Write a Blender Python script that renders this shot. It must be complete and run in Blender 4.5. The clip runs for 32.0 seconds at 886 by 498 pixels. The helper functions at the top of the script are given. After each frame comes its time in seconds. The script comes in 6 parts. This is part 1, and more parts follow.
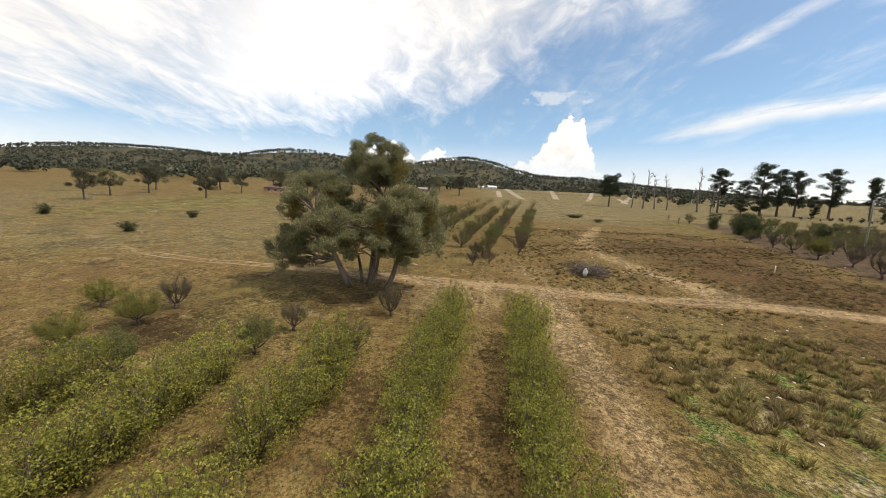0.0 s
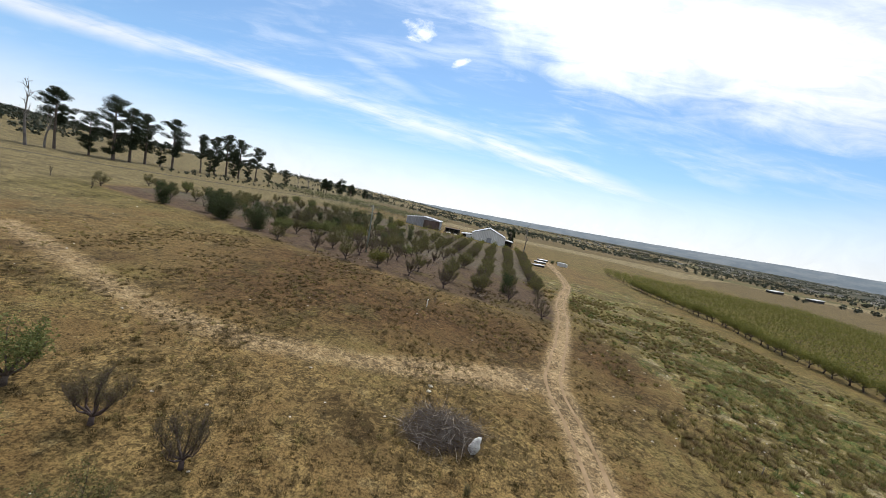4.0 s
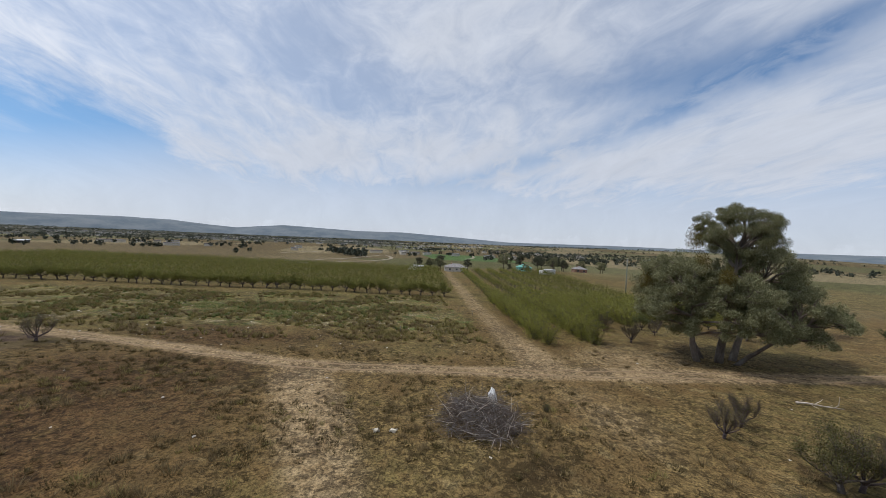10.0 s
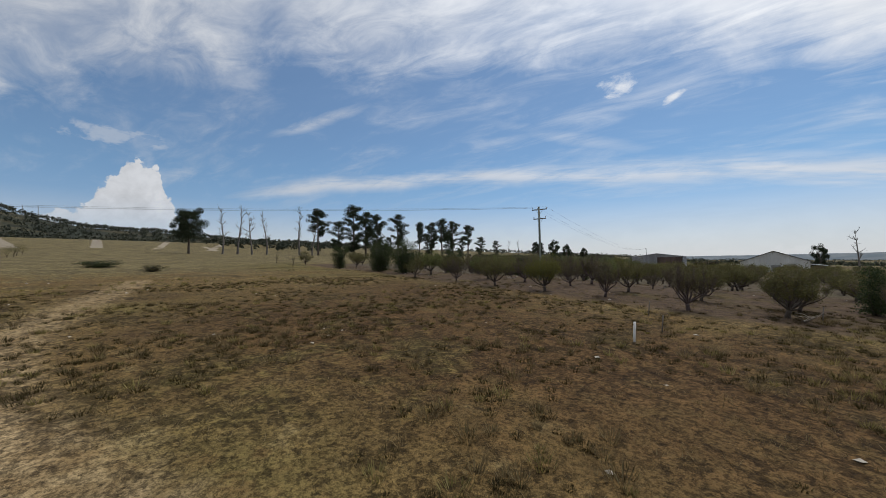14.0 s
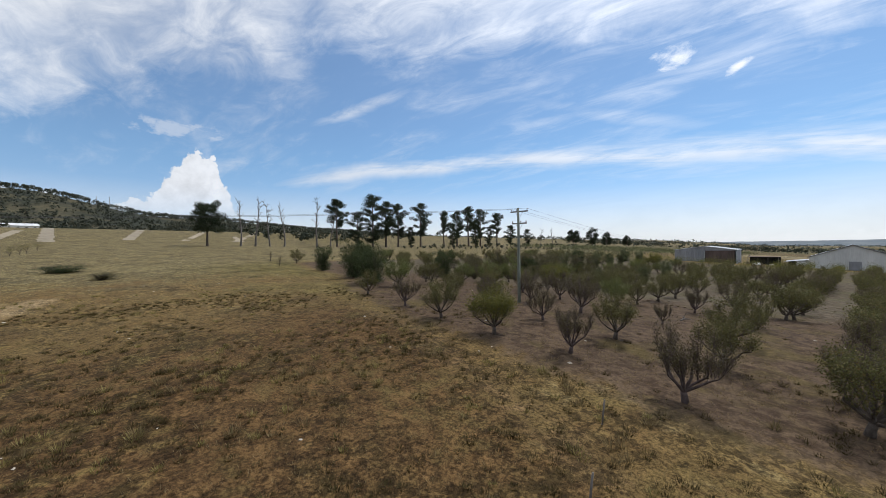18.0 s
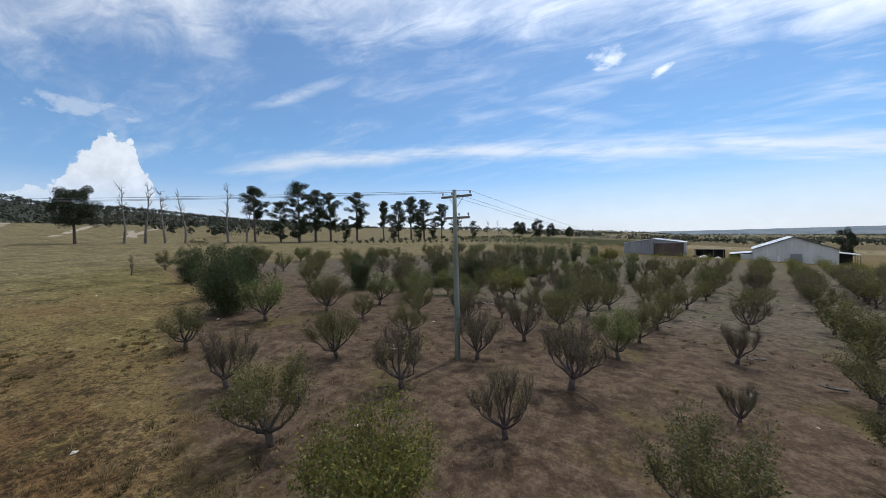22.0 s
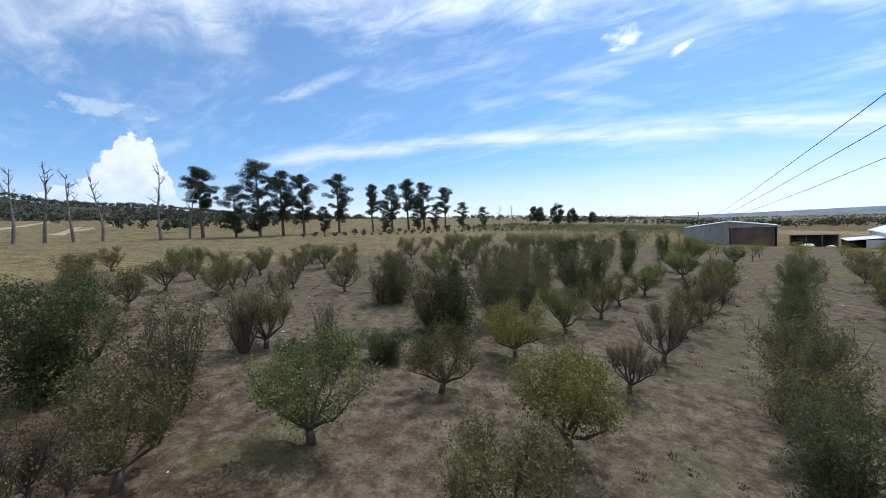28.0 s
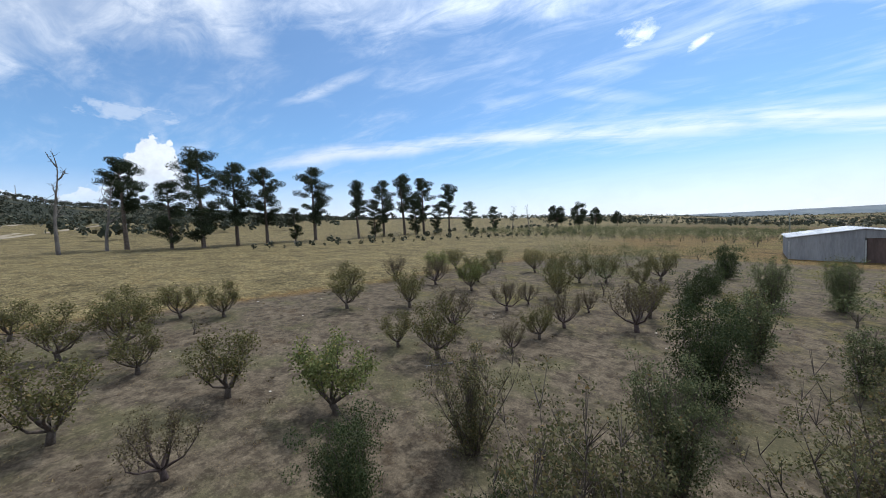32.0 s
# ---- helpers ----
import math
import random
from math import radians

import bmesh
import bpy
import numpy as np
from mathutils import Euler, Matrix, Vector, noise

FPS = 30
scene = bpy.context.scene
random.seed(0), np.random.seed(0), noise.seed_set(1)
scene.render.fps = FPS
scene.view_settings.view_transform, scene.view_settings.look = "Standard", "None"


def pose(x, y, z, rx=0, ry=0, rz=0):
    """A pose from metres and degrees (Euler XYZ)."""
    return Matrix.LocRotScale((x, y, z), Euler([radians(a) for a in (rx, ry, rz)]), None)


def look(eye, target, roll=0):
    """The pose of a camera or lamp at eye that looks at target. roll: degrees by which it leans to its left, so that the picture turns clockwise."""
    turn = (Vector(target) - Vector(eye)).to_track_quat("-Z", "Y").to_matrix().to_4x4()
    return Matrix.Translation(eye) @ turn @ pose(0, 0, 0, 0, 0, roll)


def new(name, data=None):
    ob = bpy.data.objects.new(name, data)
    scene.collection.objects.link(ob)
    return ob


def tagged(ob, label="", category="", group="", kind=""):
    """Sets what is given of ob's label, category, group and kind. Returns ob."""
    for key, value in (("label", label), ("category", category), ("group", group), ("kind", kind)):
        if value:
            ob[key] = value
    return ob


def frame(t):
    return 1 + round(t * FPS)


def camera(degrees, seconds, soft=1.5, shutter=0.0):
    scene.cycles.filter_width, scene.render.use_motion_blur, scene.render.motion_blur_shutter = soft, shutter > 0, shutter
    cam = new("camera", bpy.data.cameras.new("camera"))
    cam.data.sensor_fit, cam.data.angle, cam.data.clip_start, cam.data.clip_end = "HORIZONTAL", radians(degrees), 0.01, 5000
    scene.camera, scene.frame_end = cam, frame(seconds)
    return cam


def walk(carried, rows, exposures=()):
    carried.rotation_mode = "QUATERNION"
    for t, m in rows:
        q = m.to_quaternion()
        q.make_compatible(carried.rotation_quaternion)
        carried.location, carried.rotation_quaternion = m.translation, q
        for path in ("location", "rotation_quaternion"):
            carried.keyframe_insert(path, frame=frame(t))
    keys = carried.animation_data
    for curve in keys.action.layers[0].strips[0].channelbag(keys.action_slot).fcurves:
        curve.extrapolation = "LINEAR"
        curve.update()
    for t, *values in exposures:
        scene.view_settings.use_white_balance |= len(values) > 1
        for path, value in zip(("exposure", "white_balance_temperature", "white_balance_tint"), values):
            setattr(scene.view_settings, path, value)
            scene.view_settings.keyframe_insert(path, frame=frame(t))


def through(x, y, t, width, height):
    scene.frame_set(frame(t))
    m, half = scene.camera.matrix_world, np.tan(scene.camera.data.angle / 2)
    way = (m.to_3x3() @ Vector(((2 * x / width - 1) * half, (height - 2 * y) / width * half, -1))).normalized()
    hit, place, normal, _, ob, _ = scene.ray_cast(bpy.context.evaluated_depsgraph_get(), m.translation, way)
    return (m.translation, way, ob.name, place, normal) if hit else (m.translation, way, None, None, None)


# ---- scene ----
cam = camera(100.0, 32.0, 0.8)
PATH = [
    (0, (63.42, -56.43, 6.15), (53.50, -56.66, 4.87), 2.8),
    (0.5, (58.46, -60.72, 7.70), (48.60, -59.77, 6.32), 2.4),
    (1, (52.92, -63.70, 9.26), (43.04, -63.18, 7.82), 0.6),
    (1.5, (46.73, -65.24, 10.85), (36.87, -64.57, 9.30), -0.4),
    (2, (39.72, -65.61, 12.40), (29.95, -64.23, 10.77), -0.8),
    (2.5, (32.38, -65.26, 13.56), (23.02, -62.19, 11.84), 0.4),
    (3, (25.23, -64.20, 13.90), (16.77, -59.17, 12.13), 2.0),
    (3.5, (18.31, -62.69, 13.15), (12.95, -54.40, 11.52), 6.3),
    (4, (11.79, -60.71, 11.89), (11.85, -50.77, 10.82), 10.5),
    (4.5, (5.35, -58.30, 10.62), (9.40, -49.17, 10.06), 12.6),
    (6.5, (-10.41, -41.21, 13.48), (-0.67, -38.95, 13.56), 9.7),
    (7, (-11.63, -37.62, 14.04), (-1.64, -37.35, 14.26), 8.4),
    (7.5, (-11.88, -34.85, 14.23), (-1.88, -35.08, 14.27), 7.0),
    (8, (-11.42, -33.05, 13.92), (-1.47, -34.08, 13.93), 5.8),
    (8.5, (-10.73, -32.15, 13.01), (-0.77, -33.04, 12.93), 4.8),
    (9, (-9.57, -31.80, 11.61), (0.32, -33.29, 11.47), 4.2),
    (9.5, (-8.16, -31.87, 9.77), (1.76, -33.09, 9.59), 3.4),
    (10, (-6.41, -32.52, 7.76), (3.49, -33.88, 7.52), 2.7),
    (10.5, (-4.41, -33.11, 6.25), (5.55, -32.25, 5.90), 1.7),
    (11, (-2.04, -34.01, 5.45), (7.36, -30.60, 5.14), 0.5),
    (11.5, (0.72, -34.69, 5.16), (9.86, -30.66, 4.85), 0.1),
    (12, (3.61, -35.09, 5.10), (12.30, -30.15, 4.80), -0.3),
    (12.5, (6.59, -35.04, 4.87), (13.54, -27.85, 4.65), -0.9),
    (13, (9.43, -34.56, 4.45), (12.31, -24.98, 4.49), -1.4),
    (13.5, (12.04, -33.92, 3.67), (9.98, -24.14, 3.91), -1.6),
    (14, (14.12, -32.68, 2.67), (8.47, -24.44, 3.02), -0.8),
    (14.5, (15.45, -30.94, 1.87), (9.09, -23.23, 2.15), -0.5),
    (16.5, (17.21, -24.64, 4.16), (10.67, -17.08, 4.27), -0.8),
    (17, (17.10, -22.87, 4.95), (10.59, -15.28, 5.03), -0.8),
    (17.5, (16.71, -20.93, 5.51), (10.20, -13.34, 5.51), -0.7),
    (18, (16.05, -18.95, 5.89), (9.54, -11.37, 5.85), -0.7),
    (18.5, (15.26, -16.98, 6.20), (8.68, -9.45, 6.15), -0.7),
    (19, (14.29, -15.10, 6.38), (7.70, -7.59, 6.27), -0.7),
    (19.5, (13.26, -13.28, 6.53), (7.26, -5.28, 6.35), -0.5),
    (20, (12.11, -11.39, 6.65), (6.95, -2.83, 6.40), -0.4),
    (20.5, (11.02, -9.49, 6.81), (5.85, -0.93, 6.56), -0.6),
    (21, (9.97, -7.43, 6.93), (4.55, 0.97, 6.70), -1.0),
    (21.5, (8.85, -5.14, 7.06), (3.32, 3.19, 6.77), -1.2),
    (22, (7.70, -2.79, 7.18), (2.31, 5.63, 6.88), -1.2),
    (22.5, (6.56, -0.35, 7.15), (1.25, 8.11, 6.84), -1.4),
    (23, (5.47, 2.16, 6.91), (0.06, 10.56, 6.60), -1.7),
    (23.5, (4.50, 4.56, 6.59), (-0.86, 12.99, 6.27), -1.8),
    (24, (3.59, 7.10, 6.24), (-1.88, 15.46, 5.91), -2.2),
    (24.5, (2.78, 9.62, 6.01), (-2.80, 17.91, 5.67), -2.3),
    (25, (1.90, 12.30, 5.92), (-3.68, 20.59, 5.54), -2.5),
    (25.5, (0.92, 15.13, 5.85), (-4.64, 23.43, 5.45), -2.4),
    (27.5, (-5.27, 27.35, 6.44), (-10.94, 35.57, 5.90), -2.3),
    (28, (-7.16, 31.24, 6.76), (-12.87, 39.43, 6.20), -2.5),
    (28.5, (-8.95, 35.11, 7.27), (-14.61, 43.34, 6.77), -2.6),
    (29, (-10.61, 39.05, 7.77), (-16.47, 47.14, 7.29), -2.8),
    (29.5, (-12.27, 42.92, 8.27), (-18.18, 50.96, 7.79), -2.9),
    (30, (-14.03, 46.70, 8.62), (-19.92, 54.77, 8.13), -2.8),
    (30.5, (-15.94, 50.36, 8.65), (-21.87, 58.39, 8.13), -2.9),
    (31, (-17.68, 53.71, 8.57), (-23.66, 61.71, 8.05), -2.8),
    (31.5, (-19.53, 57.04, 8.66), (-25.54, 65.02, 8.10), -2.7),
    (32, (-21.62, 60.44, 8.75), (-27.61, 68.42, 8.19), -2.7),
]
walk(cam, [(t, look(eye, target, roll)) for t, eye, target, roll in PATH], [(0.0, 0.18, 7300, 13), (1.0, 0.24, 7200, 13), (3.0, 0.28, 6650, 12), (4.0, 0.04, 6350, 12), (4.5, -0.03, 6300, 12), (7.0, -0.47, 5680, 14), (9.0, -0.45, 5920, 14), (11.0, -0.35, 6250, 13), (13.0, -0.61, 6600, 13), (14.0, -0.63, 6350, 12), (14.5, -0.60, 6350, 12), (17.0, -0.26, 6250, 12), (20.0, -0.20, 6250, 12), (23.0, -0.27, 5750, 11), (28.0, 0.00, 5700, 11), (32.0, -0.02, 5850, 11)])


WORLD_SEED = 7
rng = np.random.default_rng(WORLD_SEED)


# ---- light: high sun ahead and to the right of the long flight, thin cloud ----
SUN_AZ, SUN_EL = radians(-5.5), radians(58.0)
sun_dir = Vector((-math.sin(SUN_AZ) * math.cos(SUN_EL), math.cos(SUN_AZ) * math.cos(SUN_EL), math.sin(SUN_EL)))
sun = new("sun", bpy.data.lights.new("sun", "SUN"))
sun.data.energy, sun.data.angle, sun.data.color = 3.2, radians(1.2), (1.0, 0.95, 0.87)
sun.matrix_world = sun_dir.to_track_quat("Z", "Y").to_matrix().to_4x4()


class Net:
    """Small helper that adds and links shader nodes."""

    def __init__(self, tree):
        self.t = tree
        tree.nodes.clear()

    def n(self, kind, *inputs, ins=None, operation="", attribute_name=""):
        node = self.t.nodes.new("ShaderNode" + kind)
        if operation:
            node.operation = operation
        if attribute_name:
            node.attribute_name = attribute_name
        for i, v in list(enumerate(inputs)) + list((ins or {}).items()):
            if v is None:
                continue
            if isinstance(v, bpy.types.NodeSocket):
                self.t.links.new(v, node.inputs[i])
            elif isinstance(v, bpy.types.Node):
                self.t.links.new(v.outputs[0], node.inputs[i])
            else:
                node.inputs[i].default_value = v
        return node

    def m(self, op, a, b=None, c=None, clamp=False):
        node = self.n("Math", a, b, c, operation=op)
        node.use_clamp = clamp
        return node.outputs[0]

    def mix(self, f, a, b, blend="MIX"):
        node = self.t.nodes.new("ShaderNodeMix")
        node.data_type, node.blend_type, node.clamp_factor = "RGBA", blend, True
        for i, v in ((0, f), (6, a), (7, b)):
            if isinstance(v, bpy.types.NodeSocket):
                self.t.links.new(v, node.inputs[i])
            else:
                node.inputs[i].default_value = v
        return node.outputs[2]

    def step(self, v, lo, hi, to0=0.0, to1=1.0):
        node = self.t.nodes.new("ShaderNodeMapRange")
        node.interpolation_type = "SMOOTHSTEP"
        if lo > hi:
            lo, hi, to0, to1 = hi, lo, to1, to0
        for i, value in enumerate((v, lo, hi, to0, to1)):
            if isinstance(value, bpy.types.NodeSocket):
                self.t.links.new(value, node.inputs[i])
            else:
                node.inputs[i].default_value = value
        return node.outputs[0]

    def noise(self, vec, scale, detail=4.0, rough=0.55, warp=0.0):
        node = self.n("TexNoise", ins={"Scale": scale, "Detail": detail, "Roughness": rough, "Distortion": warp})
        if vec is not None:
            self.t.links.new(vec, node.inputs["Vector"])
        return node.outputs[0]


def rgb(r, g, b):
    return (r, g, b, 1.0)


def sky_world():
    w = bpy.data.worlds.new("sky")
    scene.world = w
    w.use_nodes = True
    k = Net(w.node_tree)
    sky = k.n("TexSky")
    sky.sky_type, sky.sun_disc, sky.sun_elevation, sky.sun_rotation = "NISHITA", False, SUN_EL, -SUN_AZ
    sky.altitude, sky.air_density, sky.dust_density, sky.ozone_density = 700.0, 1.0, 0.4, 1.6
    pos = k.n("TexCoord").outputs["Generated"]
    sep = k.n("SeparateXYZ", pos)
    x, y, z = sep.outputs
    el = k.m("ARCSINE", z)                                   # elevation, radians
    az = k.m("ARCTAN2", k.m("MULTIPLY", x, -1.0), y)          # to the left of +y, radians
    zz = k.m("MAXIMUM", z, 0.09)
    flat = k.n("CombineXYZ", k.m("DIVIDE", x, k.m("ADD", zz, 0.22)), k.m("DIVIDE", y, k.m("ADD", zz, 0.22)), k.m("MULTIPLY", z, 3.0)).outputs[0]
    turned = k.n("Mapping", flat, ins={"Rotation": (0, 0, 0.5), "Scale": (0.55, 1.5, 1.0), "Location": (0.7, 0.35, 0)}).outputs[0]
    veil = k.noise(turned, 1.5, 7.0, 0.58, 0.5)
    fine = k.noise(turned, 5.0, 8.0, 0.62, 0.6)
    broad = k.noise(flat, 0.75, 3.0, 0.5, 0.2)
    cover = k.m("ADD", k.m("MULTIPLY", veil, 0.62), k.m("MULTIPLY", fine, 0.38))
    warp = k.m("MULTIPLY", k.m("SUBTRACT", k.noise(pos, 3.2, 5.0), 0.5), 0.16)

    def bump(v, centre, width):
        off = k.m("DIVIDE", k.m("SUBTRACT", v, centre), width)
        return k.m("POWER", 2.718, k.m("MULTIPLY", k.m("MULTIPLY", off, off), -1.0))

    elw, azw = k.m("ADD", el, warp), k.m("ADD", az, k.m("MULTIPLY", warp, 2.0))
    # the cloud sheet: its lower edge falls from high in the north to the skyline in the east and west
    def ramp(v, points):
        out = points[0][1]
        for (v0, h0), (v1, h1) in zip(points[:-1], points[1:]):
            out = k.m("ADD", out, k.step(v, v0, v1, 0.0, h1 - h0))
        return out

    az_deg, el_deg = k.m("MULTIPLY", azw, 57.3), k.m("MULTIPLY", el, 57.3)
    ragged = k.m("ADD", k.m("MULTIPLY", k.m("SUBTRACT", fine, 0.5), 10.0), k.m("MULTIPLY", k.m("SUBTRACT", k.noise(pos, 5.5, 7.0, 0.62, 0.4), 0.5), 9.0))
    edge = ramp(az_deg, ((-70, 2.0), (-60, 9.5), (-52, 12.5), (-34, 16.0), (-18, 18.0), (-7, 21.5), (7, 25.5), (31, 27.5), (56, 27.0), (71, 23.0), (82, 17.5), (96, 13.0), (120, 7.0)))
    over = k.m("SUBTRACT", k.m("ADD", el_deg, ragged), edge)
    sheet = k.step(over, -4.0, 8.0)
    # thin places and blue gaps inside the sheet
    east, west = k.step(az, -0.75, -1.15), k.step(az, 0.95, 1.5)
    thin = k.step(k.m("ADD", k.m("MULTIPLY", cover, 0.8), k.m("MULTIPLY", broad, 0.35)), 0.42, 0.66, 0.5, 1.0)
    thin = k.m("MAXIMUM", thin, k.m("MULTIPLY", k.m("MAXIMUM", bump(azw, 1.9, 0.35), bump(azw, -0.1, 0.5)), 0.9))
    soft = k.m("MULTIPLY", sheet, thin)
    gap = k.m("MULTIPLY", bump(azw, -0.70, 0.13), bump(elw, 0.195, 0.018))
    gap = k.m("ADD", gap, k.m("MULTIPLY", bump(azw, -0.93, 0.12), bump(elw, 0.145, 0.03)))
    slant = k.m("SUBTRACT", elw, k.m("SUBTRACT", -0.33, k.m("MULTIPLY", az, 0.29)))
    streak = k.m("MULTIPLY", bump(slant, 0.0, 0.028), k.m("MULTIPLY", k.step(az, -1.42, -1.6), k.step(fine, 0.3, 0.6)))
    gap = k.m("ADD", gap, k.m("ADD", k.m("MULTIPLY", streak, 0.55), k.m("MULTIPLY", k.m("MULTIPLY", bump(azw, -2.3, 0.3), bump(elw, 0.38, 0.06)), 0.8)))
    soft = k.m("MULTIPLY", soft, k.m("SUBTRACT", 1.0, k.m("MULTIPLY", gap, 0.9), None, True))
    # faint veils in the clear part
    veils = k.m("ADD", 0.10, k.m("MULTIPLY", k.step(cover, 0.45, 0.72), k.m("MULTIPLY", k.step(el, 0.1, 0.2), 0.42)))
    soft = k.m("MAXIMUM", soft, veils)
    # the long level band of cirrus over the northern skyline
    off = k.m("SUBTRACT", az, 0.47)
    line = k.m("SUBTRACT", 0.224, k.m("MULTIPLY", k.m("MULTIPLY", off, off), 0.14))
    long = k.n("Mapping", k.n("CombineXYZ", az, k.m("SUBTRACT", el, line), 0.0).outputs[0], ins={"Scale": (2.2, 22.0, 1.0)}).outputs[0]
    comb = k.noise(long, 1.6, 6.0, 0.6, 0.5)
    wob = k.m("MULTIPLY", k.m("SUBTRACT", k.noise(pos, 4.0, 5.0), 0.5), 0.05)
    thick = k.m("ADD", 0.020, k.m("MULTIPLY", k.step(az, 0.6, 0.0), 0.012))
    band = k.m("MULTIPLY", bump(k.m("ADD", el, wob), line, thick), k.m("MULTIPLY", k.step(az, 1.2, 0.95), k.step(az, -0.75, -0.3)))
    band = k.m("MULTIPLY", band, k.step(k.m("ADD", k.m("MULTIPLY", comb, 0.7), k.m("MULTIPLY", fine, 0.3)), 0.34, 0.60, 0.30, 1.0))
    # haze above the skyline
    low = k.m("MULTIPLY", k.step(k.m("SUBTRACT", el, k.m("MULTIPLY", k.step(az, -0.7, -1.2), 0.09)), 0.2, -0.02), 0.82)
    # heaped cloud over the western hill
    puffs = k.m("ADD", k.m("MULTIPLY", k.noise(pos, 15.0, 2.0, 0.5), 0.45), k.m("MULTIPLY", k.noise(pos, 46.0, 5.0, 0.62), 0.55))
    top = ramp(k.m("MULTIPLY", az, 57.3), ((56, 1.0), (62, 3.4), (69.5, 5.0), (71, 8.6), (72.2, 12.2), (74.8, 12.8), (76, 10.6), (77.4, 9.6), (78.6, 6.6), (84, 5.2), (88, 7.0), (91, 7.0), (93, 7.8), (96, 7.0), (99, 8.0), (103, 7.4), (107, 5.6), (113, 2.0)))
    heap = k.step(k.m("SUBTRACT", k.m("ADD", top, k.m("MULTIPLY", k.m("SUBTRACT", puffs, 0.5), 8.0)), el_deg), 0.0, 0.6)
    heap = k.m("MULTIPLY", heap, k.step(el_deg, 2.0, 9.0, 0.45, 1.0))
    # small bright clouds high in the north, a torn clump and a curl of cirrus in the north-west
    small = k.m("ADD", k.m("MULTIPLY", bump(az, 0.147, 0.055), bump(el, 0.403, 0.026)), k.m("MULTIPLY", bump(az, 0.033, 0.03), bump(k.m("ADD", el, k.m("MULTIPLY", az, 0.35)), 0.368, 0.012)))
    clump = k.m("MULTIPLY", bump(az, 1.328, 0.12), bump(el, 0.258, 0.026))
    curl = k.m("MULTIPLY", bump(az, 0.916, 0.10), bump(k.m("ADD", el, k.m("MULTIPLY", k.m("SUBTRACT", az, 0.916), 0.38)), 0.354, 0.015))
    wisp = k.m("MULTIPLY", bump(az, 0.27, 0.2), bump(k.m("SUBTRACT", el, k.m("MULTIPLY", az, 0.27)), 0.232, 0.02))
    dots = k.m("MULTIPLY", bump(az, -1.515, 0.02), bump(el, 0.05, 0.009))
    torn = k.m("MULTIPLY", k.m("SUBTRACT", k.noise(k.n("Mapping", pos, ins={"Scale": (1.0, 1.0, 2.2)}).outputs[0], 16.0, 7.0, 0.62, 0.3), 0.5), 2.4)
    small = k.m("MULTIPLY", k.step(k.m("ADD", k.m("ADD", small, dots), torn), 0.15, 1.2), k.step(k.m("ADD", small, dots), 0.05, 0.5))
    clump = k.m("MULTIPLY", k.m("MULTIPLY", k.step(k.m("ADD", clump, k.m("MULTIPLY", torn, 2.0)), 0.35, 1.4), k.step(clump, 0.05, 0.7)), 0.5)
    shreds = k.m("MULTIPLY", k.m("ADD", k.m("MULTIPLY", curl, 0.75), k.m("MULTIPLY", wisp, 0.4)), k.step(fine, 0.3, 0.6, 0.4, 1.0))
    small = k.m("MAXIMUM", k.m("MAXIMUM", small, clump), shreds)
    white = k.m("MAXIMUM", k.m("MAXIMUM", soft, k.m("MULTIPLY", band, 0.82)), k.m("MAXIMUM", low, k.m("MAXIMUM", heap, small)))
    # cloud brightness: brighter towards the sun, greyer in the east
    toward = k.n("VectorMath", pos, tuple(sun_dir), operation="DOT_PRODUCT").outputs["Value"]
    glow = k.m("POWER", k.m("MAXIMUM", toward, 0.0), 3.6)
    body = k.m("ADD", k.m("ADD", 7.6, k.m("MULTIPLY", glow, 6.3)), k.m("MULTIPLY", heap, k.m("MULTIPLY", k.m("SUBTRACT", puffs, 0.46), 6.0)))
    body = k.m("ADD", body, k.m("MULTIPLY", k.m("MULTIPLY", bump(az, 1.9, 0.3), bump(el, 0.27, 0.2)), 2.5))
    body = k.m("SUBTRACT", body, k.m("MULTIPLY", k.m("MULTIPLY", east, k.step(k.m("ADD", cover, k.m("MULTIPLY", broad, 0.4)), 0.55, 0.8)), 0.6))
    body = k.m("MULTIPLY", body, k.m("ADD", 0.86, k.m("MULTIPLY", fine, 0.28)))
    tint = k.mix(east, rgb(0.95, 0.98, 1.0), rgb(0.90, 0.95, 1.0))
    cloud = k.n("VectorMath", tint, ins={3: body}, operation="SCALE").outputs[0]
    tone = k.mix(1.0, sky.outputs[0], k.mix(k.step(el, 0.03, 0.24), rgb(0.88, 0.95, 1.10), rgb(0.70, 1.0, 1.12)), "MULTIPLY")
    both = k.mix(white, tone, cloud)
    bg = k.n("Background", both, SKY_STRENGTH)
    k.n("OutputWorld", bg)


SKY_STRENGTH = 0.122
sky_world()


# ---- the lie of the land ----
def smooth(a, b, v):
    t = np.clip((v - a) / (b - a), 0.0, 1.0)
    return t * t * (3 - 2 * t)


def mound(x, y, cx, cy, rx, ry):
    return np.exp(-(((x - cx) / rx) ** 2) - ((y - cy) / ry) ** 2)


